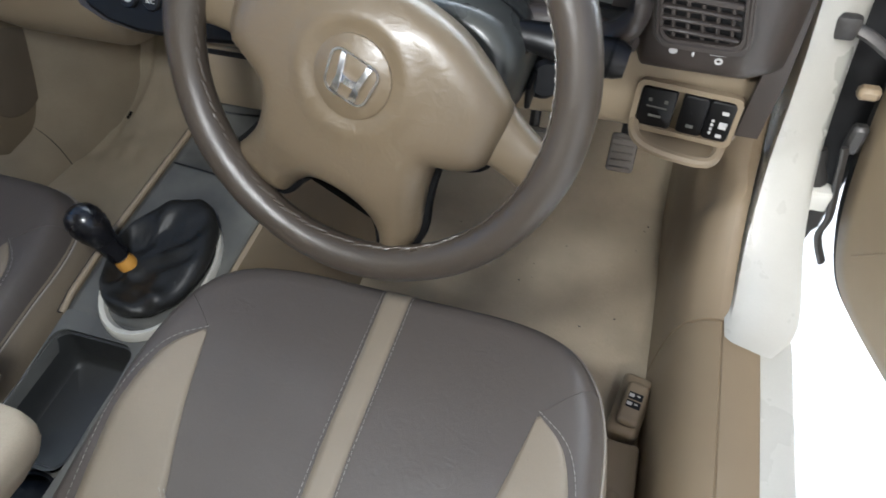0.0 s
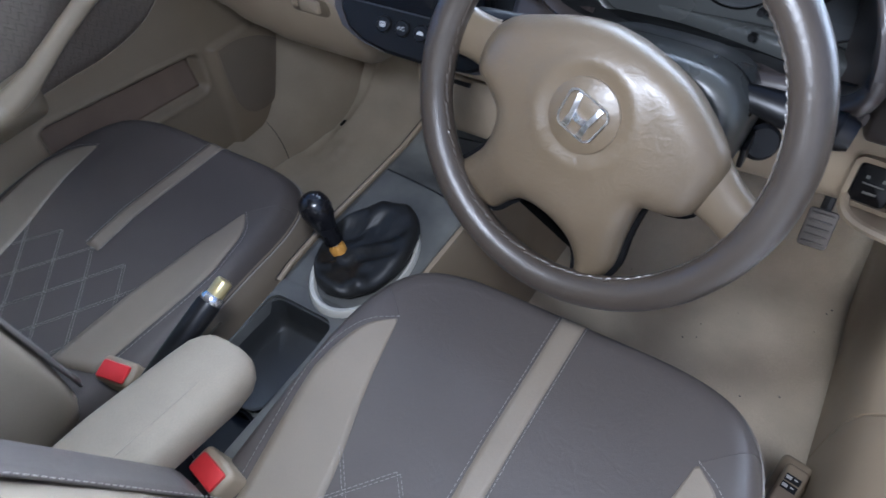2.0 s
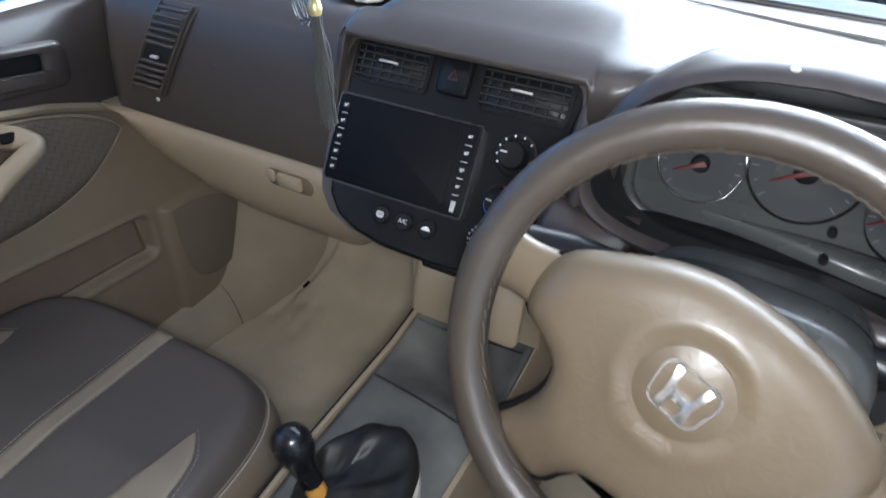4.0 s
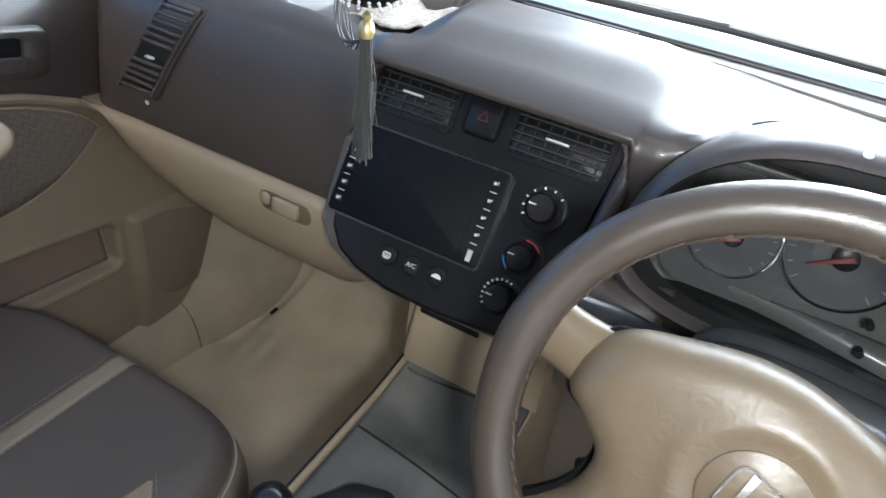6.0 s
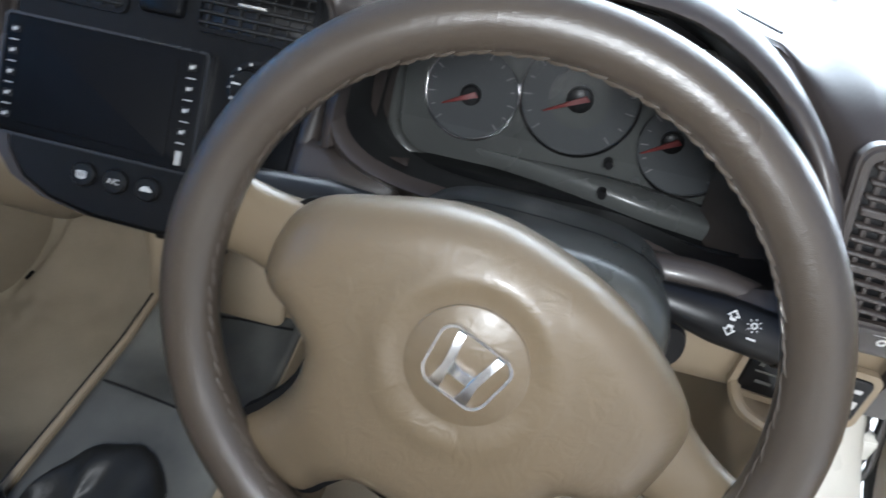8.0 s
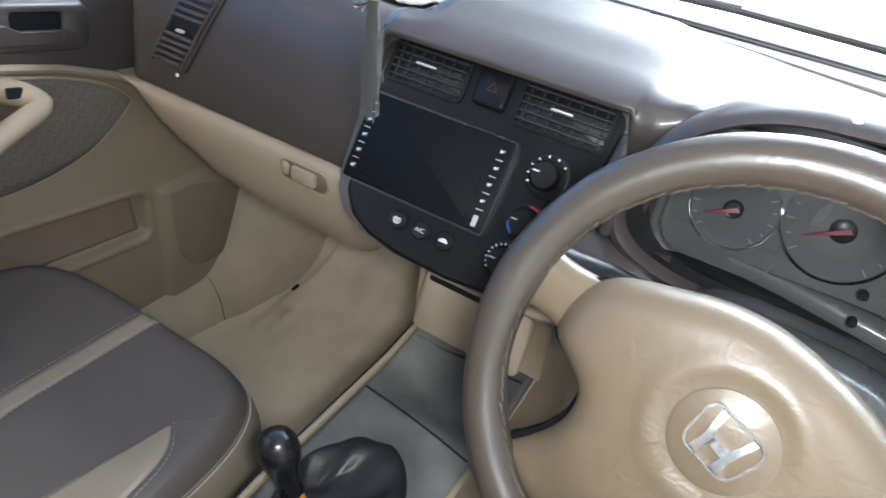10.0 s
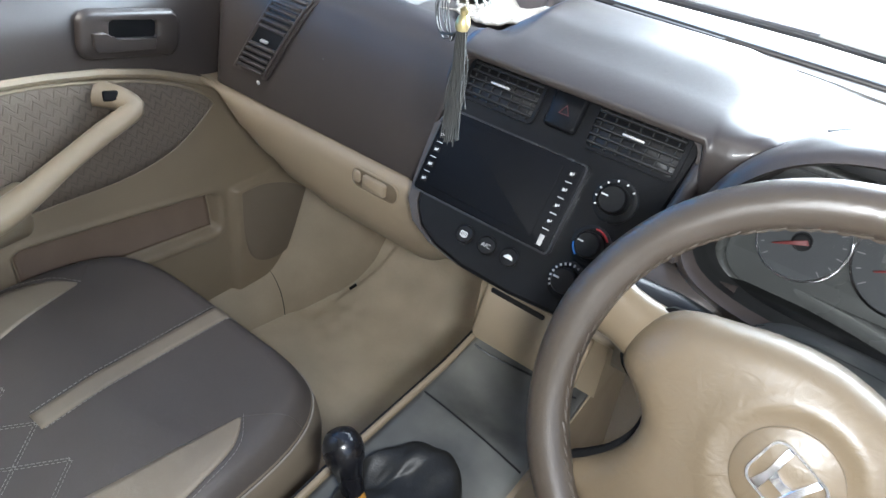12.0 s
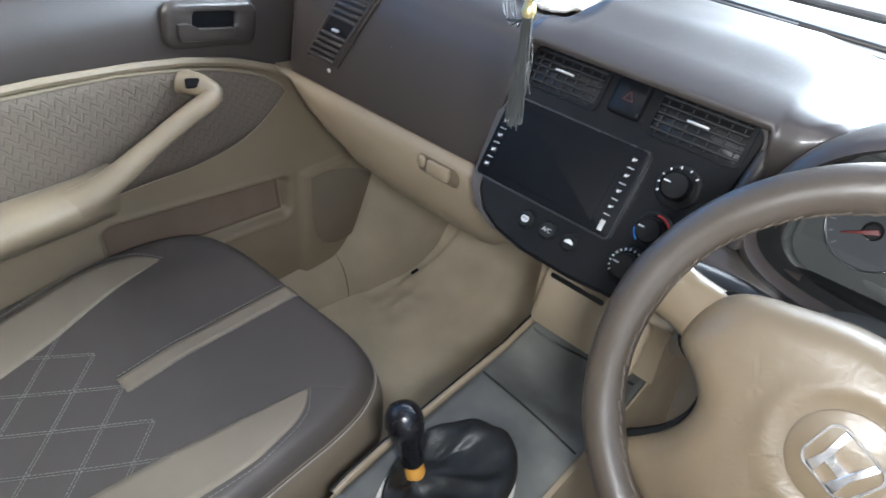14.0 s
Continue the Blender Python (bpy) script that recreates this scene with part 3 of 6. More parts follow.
xs = sorted(set(span(-0.60, -0.545, 5) + span(-0.545, -0.128, 14) + span(-0.128, -0.112, 4) + span(-0.112, 0.190, 12) + span(0.190, 0.200, 3) + span(0.200, 0.252, 10) + span(0.252, 0.566, 40) + span(0.566, 0.604, 12) + span(0.604, 0.735, 8)))
def step(a, b, t):
    t = max(0.0, min(1.0, (t - a) / (b - a)))
    return t * t * (3 - 2 * t)
pad_rows_ = sections(st, sorted(set(xs + span(-0.29, -0.05, 30) + span(0.19, 0.25, 10))), 90)
for row in pad_rows_:
    for p in row:
        if p.z > 0.77:
            p.z += 0.025 * step(-0.105, -0.060, p.x) * (1 - step(0.165, 0.245, p.x)) * step(0.300, 0.445, p.y) * (1 - step(0.468, 0.562, p.y))
            p.z -= 0.022 * step(-0.282, -0.266, p.x) * (1 - step(-0.112, -0.096, p.x)) * step(0.350, 0.362, p.y) * (1 - step(0.500, 0.512, p.y))
part("upper_pad", loft(pad_rows_, ring=False, caps=False), BROWN, dash, "dark brown grained vinyl pad", face=(0, -1, 1), solid=0.012, sharp=60)
part("hood_seam", sweep(curve_through([(0.285, 0.366, 0.7985), (0.305, 0.388, 0.8005), (0.349, 0.419, 0.8015), (0.427, 0.428, 0.8015), (0.500, 0.380, 0.8030), (0.545, 0.312, 0.8060)], 40), 0.0012, 5), SOFT_BLACK, dash)
slot_path = curve_through([(0.150, 0.532, 0.8030), (0.25, 0.521, 0.8025), (0.357, 0.500, 0.8015), (0.508, 0.471, 0.8030), (0.62, 0.447, 0.8085)], 30)
part("defroster_slot", sweep(slot_path, [0.0006 + 0.0026 * min(1.0, k / 24) for k in range(31)], 6, flat=0.5), CONSOLE, dash, "narrow grey demister slot")
foot_line = curve_through([(-0.58, 0.585, 0.8015), (-0.25, 0.577, 0.8020), (-0.03, 0.573, 0.8025), (0.13, 0.568, 0.8025), (0.30, 0.564, 0.8020), (0.50, 0.548, 0.8025), (0.70, 0.535, 0.8055)], 60)
part("rear_gap", sweep(foot_line, 0.0045, 8, flat=0.5), BLACK, dash, "dark gap along the foot of the windscreen")
part("screen_foot", loft([[p + V(0, 0.004, -0.001), p + V(0, 0.008, 0.006), p + V(0, 0.024, 0.012), p + V(0, 0.030, 0.002)] for p in foot_line], ring=False, caps=False), FOOT_BLUE, dash, "pale blue strip at the foot of the windscreen", face=(0, -0.5, 1), solid=0.003)
part("defroster_grille", loft([[V(x, 0.551, 0.8045), V(x, 0.5685, 0.8035)] for x in span(-0.045, 0.115, 8)], ring=False, caps=False), SOFT_BLACK, dash, "dark demister outlet", face=(0, 0, 1), solid=0.002)
# lower tan panels
L_PASS = [(0.274, 0.586), (0.262, 0.574), (0.257, 0.552), (0.260, 0.515), (0.272, 0.475), (0.300, 0.445), (0.360, 0.432), (0.44, 0.430)]
def lower_profile(zb):
    """Glovebox panel whose belly ends at height zb."""
    k = (0.586 - zb) / (0.586 - 0.43)
    return [(y, 0.586 - (0.586 - z) * k) for y, z in L_PASS]
L_MID = [(0.235, 0.556), (0.220, 0.552), (0.214, 0.546), (0.219, 0.538), (0.238, 0.531), (0.28, 0.528), (0.44, 0.52)]
st = [(x, lower_profile(zb)) for x, zb in ((-0.60, 0.577), (-0.545, 0.572), (-0.526, 0.535), (-0.498, 0.502), (-0.450, 0.472), (-0.384, 0.446), (-0.30, 0.432), (-0.135, 0.432))] + [(-0.02, L_MID), (0.20, L_MID)]
part("lower_panel", loft(sections(st, span(-0.60, 0.20, 64), 24), ring=False, caps=False), TAN, dash, "tan lower dash and glovebox", face=(0, -1, -0.5), solid=0.008, sharp=60)
K_A = [(0.260, 0.612), (0.225, 0.608), (0.203, 0.590), (0.200, 0.555), (0.22, 0.515), (0.28, 0.49), (0.44, 0.48)]
K_B = [(0.268, 0.610), (0.246, 0.606), (0.236, 0.592), (0.238, 0.520), (0.260, 0.486), (0.31, 0.462), (0.44, 0.45)]
st = [(0.20, K_A), (0.47, K_A), (0.56, K_B), (0.725, K_B)]
part("knee_panel", loft(sections(st, span(0.20, 0.725, 24), 20), ring=False, caps=False), TAN, dash, "tan knee panel below the wheel", face=(0, -1, -0.3), solid=0.008, sharp=60)
part("end_cap", loft([[V(0.728, y, zt), V(0.742, y, zt - 0.02), V(0.744, y, zb), V(0.72, y, zb)] for y, zt, zb in ((0.212, 0.68, 0.604), (0.228, 0.760, 0.52), (0.30, 0.788, 0.49), (0.50, 0.80, 0.46))]), BROWN, dash)

def yz_pass(z):
    """Depth of the passenger fascia at height z."""
    pts = P_PASS[:5]
    for (y0, z0), (y1, z1) in zip(pts, pts[1:]):
        if z0 <= z <= z1:
            return y0 + (y1 - y0) * (z - z0) / (z1 - z0)
    return pts[-1][0]

# glovebox latch
gm = pose(-0.200, 0.2575, 0.557, 90, 0, 0)
part("latch", sweep([gm @ V(x, y, 0.0) for x, y in rounded(0.086, 0.031, 0.014)], 0.0015, 8, closed=True), TAN, dash, "recessed glovebox latch")
part("latch_recess", plate(rounded(0.083, 0.028, 0.012), 0.0012, gm, 0.0004), SPOKE, dash)
part("latch_grip", plate(rounded(0.042, 0.021, 0.004, 4, 0.002, 0.001), 0.0065, gm, 0.002), TAN, dash)
part("latch_grip", plate(rounded(0.014, 0.020, 0.006, 4, -0.032, 0.002), 0.0045, gm, 0.003), TAN, dash)

# passenger end vent
def pvx(z):
    return -0.472 + 0.56 * (z - 0.63)
pv = part("side_vent", loft([[V(pvx(z) + sx, yz_pass(z) + dy, z) for sx, dy in ((-0.038, -0.004), (-0.031, -0.0065), (0.031, -0.0065), (0.038, -0.004), (0.038, 0.004), (-0.038, 0.004))] for z in span(0.628, 0.762, 6)]), BROWN, dash, "brown slatted side vent")
part("vent_back", loft([[V(pvx(z) + sx, yz_pass(z) + dy, z) for sx, dy in ((-0.028, -0.0068), (0.028, -0.0068), (0.028, 0.0), (-0.028, 0.0))] for z in span(0.634, 0.757, 6)]), BLACK, pv, "black vent opening")
for k in range(13):
    z = 0.638 + 0.0096 * k
    if k not in (5, 6):
        part("slat", box(0, 0, 0, 0.056, 0.006, 0.0052, 0.0012, 1, pose(pvx(z), yz_pass(z) - 0.0088, z, 18, 0, 0)), BROWN, pv)
for sx in (-0.0305, 0.0305):
    part("vent_rail", sweep([V(pvx(z) + sx, yz_pass(z) - 0.0065, z) for z in span(0.632, 0.760, 8)], 0.0032, 8), BROWN, pv)
part("vent_tab", box(pvx(0.69), yz_pass(0.69) - 0.013, 0.687, 0.014, 0.006, 0.004, 0.001, 1), SILVER, pv)
part("vent_mark", lathe([(0.0035, 0), (0.0035, 0.0012)], pose(-0.452, 0.2685, 0.620, 95, 0, 0), 10), WHITE, pv)
for k in range(2):
    part("scuff", box(-0.33 + 0.022 * k, yz_pass(0.69) - 0.0008, 0.693 - 0.012 * k, 0.0035, 0.0008, 0.002, 0), CONSOLE, dash)

# ---- centre stack ----
SM = Matrix(((1, 0, 0, 0.0), (0, 0.5145, -0.8575, 0.224), (0, 0.8575, 0.5145, 0.583), (0, 0, 0, 1)))
def sv(z):
    return (z - 0.583) / 0.8575
stack = thing("centre_stack", (0.04, 0.30, 0.45), "black plastic centre stack with vents, screen surround and dials", "control panel")
left_line = [(-0.116, sv(0.745)), (-0.113, sv(0.68)), (-0.108, sv(0.61)), (-0.103, sv(0.588)), (-0.085, sv(0.568)), (-0.055, sv(0.556)), (-0.01, sv(0.549)), (0.06, sv(0.548)), (0.13, sv(0.553)), (0.160, sv(0.565)), (0.172, sv(0.60)), (0.181, sv(0.69)), (0.188, sv(0.745)), (0.186, sv(0.757)), (0.176, sv(0.762)), (0.04, sv(0.761)), (-0.098, sv(0.759)), (-0.111, sv(0.755))]
part("fascia", plate(left_line, 0.022, SM @ pose(0, 0, -0.020), 0.005), SOFT_BLACK, stack, "satin black fascia", sharp=30)
part("trim_edge", frame_plate([(x + (x - 0.04) * 0.10, y + max(0.0, y - 0.08) * 0.05) for x, y in left_line], left_line, 0.019, SM @ pose(0, 0, -0.020)), BROWN, stack)

part("side_trim", sweep(curve_through([SM @ V(x, sv(z), w) for x, z, w in ((0.150, 0.768, -0.008), (0.182, 0.765, -0.005), (0.1945, 0.752, 0.001), (0.1915, 0.70, 0.002), (0.184, 0.64, 0.0), (0.178, 0.59, -0.004))], 30), 0.0105, 10), BROWN, stack, "brown rolled side trim")
for sx, x0 in ((1, -0.1165), (-1, 0.1885)):
    y0 = sv(0.7605)
    arc = [(x0 + sx * (0.030 - 0.030 * math.cos(a)), y0 - 0.030 + 0.030 * math.sin(a)) for a in [math.pi / 2 * k / 8 for k in range(9)]]
    part("corner_trim", plate([(x0 - sx * 0.004, y0 - 0.030)] + arc + [(x0 + sx * 0.030, y0 + 0.003), (x0 - sx * 0.004, y0 + 0.003)], 0.012, SM, 0.002), BROWN, stack, "brown rounded corner of the surround")
def stack_vent(cx, w):
    zc, h = sv(0.735), 0.046
    v = part("air_vent", frame_plate(rounded(w + 0.010, h + 0.008, 0.008, 4, cx, zc), rounded(w, h, 0.005, 4, cx, zc), 0.004, SM @ pose(0, 0, 0.001)), SOFT_BLACK, stack, "black louvred air vent")
    part("vent_back", plate(rounded(w, h, 0.005, 4, cx, zc), 0.001, SM @ pose(0, 0, 0.0018), 0.0002), BLACK, v)
    for k in range(5):
        part("slat", box(cx, zc - h / 2 + h * (k + 0.5) / 5, 0.0045, w, 0.0035, 0.004, 0.001, 1, SM), LOUVRE, v)
    for k in range(7):
        part("fin", box(cx - w / 2 + w * (k + 0.5) / 7, zc, 0.0035, 0.0022, h, 0.003, 0.0005, 1, SM), LOUVRE, v)
    part("vent_tab", box(cx - 0.002, zc + 0.0015, 0.010, 0.026, 0.0028, 0.005, 0.0010, 2, SM), SILVER, v)
stack_vent(-0.056, 0.098)
stack_vent(0.119, 0.104)
hz = part("hazard_button", plate(rounded(0.042, 0.054, 0.006, 4, 0.031, sv(0.741)), 0.010, SM, 0.004), SOFT_BLACK, stack, "black hazard switch with a red triangle")
part("triangle", frame_plate([(0.031, sv(0.738) + 0.006), (0.024, sv(0.738) - 0.006), (0.038, sv(0.738) - 0.006)], [(0.031, sv(0.738) + 0.004), (0.0258, sv(0.738) - 0.0049), (0.0362, sv(0.738) - 0.0049)], 0.0008, SM @ pose(0, 0, 0.010)), RED_DIM, hz)

unit = thing("touchscreen_unit", (-0.013, 0.25, 0.60), "black touchscreen stereo, switched off, with side buttons", "car stereo")
cy = (sv(0.604) + sv(0.694)) / 2
part("bezel", plate(rounded(0.197, 0.108, 0.005, 4, -0.0135, cy), 0.011, SM, 0.002), DISPLAY, unit, "glossy black bezel")
part("edge_trim", frame_plate(rounded(0.201, 0.112, 0.006, 4, -0.0135, cy), rounded(0.196, 0.107, 0.005, 4, -0.0135, cy), 0.0112, SM), UNIT_EDGE, unit, "thin satin edge")
part("display", plate(rounded(0.150, 0.090, 0.003, 4, -0.016, cy + 0.001), 0.0008, SM @ pose(0, 0, 0.011), 0.0002), DISPLAY, unit, "dark display glass")
for k in range(5):
    y = cy + 0.040 - 0.0195 * k
    for x in (0.0725, -0.1015):
        part("button", box(x, y, 0.0113, 0.009, 0.007, 0.001, 0.0003, 1, SM), BLACK, unit)
        part("button_mark", join(box(x - 0.001, y, 0.0119, 0.0032, 0.0032, 0.0006, 0, 1, SM), box(x + 0.0019, y + 0.001, 0.0119, 0.0011, 0.003, 0.0006, 0, 1, SM)), WHITE, unit)
        if k < 4:
            part("divider", box(x, y - 0.0098, 0.0119, 0.0085, 0.0010, 0.0006, 0, 1, SM), WHITE, unit)
part("usb_flap", box(0.0725, cy - 0.042, 0.0119, 0.006, 0.013, 0.001, 0.0003, 1, SM), SILVER, unit)

for k, (x, kind) in enumerate(((-0.020, 0), (0.0125, 1), (0.045, 2))):
    z = sv(0.5825)
    b = part("push_button", lathe([(0.0115, 0), (0.0115, 0.004), (0.010, 0.0055), (0.0, 0.0055)], SM @ pose(x, z, 0.002), 24), BLACK, stack, "round black push button")
    if kind == 0:
        part("button_mark", join(frame_plate(rounded(0.010, 0.007, 0.002, 3, x, z), rounded(0.0075, 0.0045, 0.001, 3, x, z), 0.0007, SM @ pose(0, 0, 0.0075)), *[box(x - 0.002 + 0.002 * i, z - 0.001, 0.0078, 0.0009, 0.007, 0.0006, 0, 1, SM) for i in range(3)]), WHITE, b)
    elif kind == 1:
        cu = bpy.data.curves.new("ac", "FONT")
        cu.body, cu.size, cu.extrude, cu.align_x, cu.align_y = "A/C", 0.0075, 0.0003, "CENTER", "CENTER"
        tmp = bpy.data.objects.new("tmp", cu)
        me = bpy.data.meshes.new_from_object(tmp)
        bpy.data.objects.remove(tmp)
        tb = bmesh.new()
        tb.from_mesh(me)
        part("button_mark", moved(tb, SM @ pose(x, z, 0.0078)), WHITE, b)
    else:
        part("button_mark", join(plate([(x - 0.006, z - 0.002), (x + 0.006, z - 0.002), (x + 0.0055, z + 0.0005), (x + 0.002, z + 0.003), (x - 0.002, z + 0.003), (x - 0.0055, z + 0.0005)], 0.0007, SM @ pose(0, 0, 0.0075), 0.0002)), WHITE, b)

def dial(x, z, r, marks):
    s = sv(z)
    d = part("dial", lathe([(r * 1.55, 0), (r * 1.55, 0.002), (r * 1.45, 0.003), (r * 1.2, 0.003), (r * 1.2, 0.0015), (r * 1.02, 0.0015)], SM @ pose(x, s, 0.002), 32), SOFT_BLACK, stack, "round black heater dial")
    part("knob", lathe([(r, 0), (r, 0.012), (r * 0.96, 0.016), (r * 0.85, 0.018), (0, 0.018)], SM @ pose(x, s, 0.003), 32), BLACK, d)
    part("pointer", box(x - r * 0.55, s + r * 0.1, 0.0215, r * 0.5, 0.0018, 0.001, 0.0003, 1, SM), WHITE, d)
    if marks == "icons":
        for a in (75, 105, 135, 160, 185, 210, 45):
            part("dial_mark", box(0, 0, 0.0006, 0.0030, 0.0022, 0.0012, 0.0004, 1, SM @ pose(x + r * 1.33 * math.cos(radians(a)), s + r * 1.33 * math.sin(radians(a)), 0.005, 0, 0, a)), WHITE, d)
    elif marks == "temp":
        for a0, a1, m in ((35, 95, RED), (190, 235, BLUE), (100, 185, WHITE)):
            arc = [(r * k * math.cos(radians(a)) + x, r * k * math.sin(radians(a)) + s) for k, rng in ((1.22, span(a0, a1, 8)), (1.36, span(a1, a0, 8))) for a in rng]
            if m is not WHITE:
                part("dial_mark", moved(from_data([SM @ V(px_, py_, 0.0056) for px_, py_ in arc], [(i, i + 1, 16 - i, 17 - i) for i in range(8)]), Matrix()), m, d, face=(0, -1, 0.5), solid=0.0006)
    else:
        for a in span(70, 215, 9):
            part("dial_mark", box(0, 0, 0.0006, 0.0030, 0.0022, 0.0012, 0.0003, 1, SM @ pose(x + r * 1.30 * math.cos(radians(a)), s + r * 1.30 * math.sin(radians(a)), 0.005, 0, 0, a)), WHITE, d)
dial(0.128, 0.677, 0.0165, "icons")
dial(0.1255, 0.629, 0.0150, "temp")
dial(0.119, 0.588, 0.0150, "fan")

# cubby under the stack
cub = thing("ashtray_cubby", (0.07, 0.30, 0.36), "tan plastic ashtray drawer under the stack", "ashtray")
part("surround", loft([[V(x0, y, z) for x0, y, z in ((-0.018, 0.286 + dy, 0.530), (0.175, 0.286 + dy, 0.530), (0.178, 0.292 + dy, 0.385), (-0.022, 0.292 + dy, 0.385))] for dy in (0.0, 0.10)]), TAN, cub)
CM = pose(0.075, 0.2765, 0.445, 75.4, 0, 0)
part("drawer", plate(rounded(0.162, 0.088, 0.010, 5, 0.0, -0.002), 0.008, CM, 0.003), TAN, cub, "tan drawer front")
part("finger_slot", plate(rounded(0.084, 0.0075, 0.003, 4, -0.030, 0.033), 0.0012, CM @ pose(0, 0, 0.008), 0.0003), BLACK, cub, "dark finger slot")

# ---- instrument binnacle ----
BX, BZ, BW, BH, BL = 0.404, 0.706, 0.180, 0.114, 0.052
def arch(k, y0, dz=0.0, dl=0.0, wide=0.0, n=72):
    """Ring of the binnacle, scaled by k; its top leans forward of its bottom, dz and dl move top and bottom, wide its outer side."""
    out = []
    for i in range(n):
        a = 2 * math.pi * i / n
        c, q = math.cos(a), math.sin(a)
        x = BX + (BW * k + (k - 1) * 0.02) * sgnpow(c, 0.55)
        z = BZ + ((BH if q > 0 else BL) * k + (k - 1) * 0.05) * sgnpow(q, 0.75)
        if q > 0:
            z -= 0.030 * ((x - BX) / BW) ** 2
        t = step(0.46, 0.61, x)
        x += wide * step(0.46, 0.58, x)
        out.append(V(x, y0 + 0.30 * (z - 0.63) - 0.085 * t, z + dz * (1 + q) / 2 + dl * (1 - q) / 2))
    return out
binn = thing("instrument_binnacle", (0.412, 0.40, 0.58), "brown hooded binnacle with a white-faced instrument cluster", "instrument panel")
part("hood", loft([arch(0.85, 0.385, 0, -0.16), arch(0.93, 0.352, 0, -0.14), arch(1.02, 0.315, 0, -0.11), arch(1.075, 0.278, 0, -0.07), arch(1.095, 0.245, 0, -0.03), arch(1.085, 0.222, 0, -0.008), arch(1.055, 0.208), arch(1.02, 0.204), arch(1.0, 0.209), arch(0.99, 0.220)], caps=False), BROWN, binn, "brown vinyl hood", sharp=70)
part("tunnel", loft([arch(0.99, 0.220), arch(0.985, 0.27, -0.010, -0.020, 0.010), arch(0.98, 0.33, -0.030, -0.055, 0.024), arch(0.97, 0.365, -0.040, -0.085, 0.030), arch(0.97, 0.44, -0.040, -0.085, 0.030)], caps=False), BLACK, binn, "black inner shroud", sharp=70)
part("lower_lip", sweep(curve_through([(0.450, 0.192, 0.650), (0.492, 0.183, 0.657), (0.530, 0.178, 0.661), (0.571, 0.174, 0.655), (0.594, 0.164, 0.656)], 20), [0.0140 - 0.007 * max(0, k - 14) / 6 for k in range(21)], 12), BROWN, binn, "brown rolled lower lip")
def sill_drop(x):
    """The gauge sill sinks towards the door."""
    return 0.016 * max(0.0, (x - 0.36) / 0.23) ** 2
part("gauge_sill", loft([[V(x, 0.372 - (0.372 - y) * (0.10 + 0.90 * step(0.31, 0.52, x)), z - sill_drop(x) - 0.010 * (1 - step(0.31, 0.50, x))) for y, z in ((0.324, 0.600), (0.3235, 0.624), (0.3255, 0.6285), (0.3300, 0.6305), (0.3450, 0.6300), (0.3560, 0.6285), (0.372, 0.625))] for x in span(0.310, 0.604, 24)], ring=False, caps=False), FACE, binn, "grey sloping ledge below the gauges", face=(0, -0.6, 1), solid=0.003, sharp=50)
part("tub_sill", loft([[V(x, 0.286, 0.596 - sill_drop(x)), V(x, 0.286, 0.606 - sill_drop(x)), V(x, 0.290, 0.6115 - sill_drop(x)), V(x, 0.298, 0.613 - sill_drop(x)), V(x, 0.330, 0.612 - sill_drop(x)), V(x, 0.366, 0.604 - sill_drop(x))] for x in span(0.226, 0.600, 16)], ring=False, caps=False), SOFT_BLACK, binn, "black sill below the gauges", face=(0, -0.5, 1), solid=0.004, sharp=60)
part("skirt", surface(lambda u, v: V(0.180 + 0.10 * u, 0.262 - 0.034 * math.sin(math.pi * v) - 0.012 * math.sin(math.pi * u), 0.590 + 0.066 * v), 12, 10), BROWN, binn, "brown panel between the hood and the column", face=(0, -1, 0), solid=0.006, sharp=60)
part("lower_shroud", surface(lambda u, v: V(0.300 + 0.285 * u, 0.276 - 0.010 * math.sin(math.pi * v), 0.580 + 0.046 * v), 12, 6), SOFT_BLACK, binn, "black panel behind the column", face=(0, -1, 0), solid=0.006, sharp=60)
CLM = pose(0.412, 0.376, 0.672, 80, 0, 0)
# tiny pale disc on the hood lip
part("hood_dot", lathe([(0.0042, -0.002), (0.0042, 0.0006), (0.003, 0.0014), (0, 0.0014)], Matrix.Translation((0.3745, 0.2755, 0.8300)) @ pose(0, 0, 0, 17, 0, 0), 14), RING, binn, "small pale dot on the hood")
part("back_panel", plate(rounded(0.38, 0.208, 0.05, 6, 0.0, 0.0), 0.004, CLM @ pose(0, 0, -0.020), 0.001), BLACK, binn)
part("face", plate(rounded(0.362, 0.150, 0.040, 8, 0.008, 0.002), 0.004, CLM @ pose(0, 0, -0.004), 0.001), FACE, binn, "grey cluster face")
part("face_bezel", sweep([CLM @ V(x, y, 0.003) for x, y in rounded(0.368, 0.156, 0.043, 8, 0.008, 0.002)], 0.0075, 10, closed=True), COLUMN, binn, "dark rolled edge of the cluster face", sharp=80)
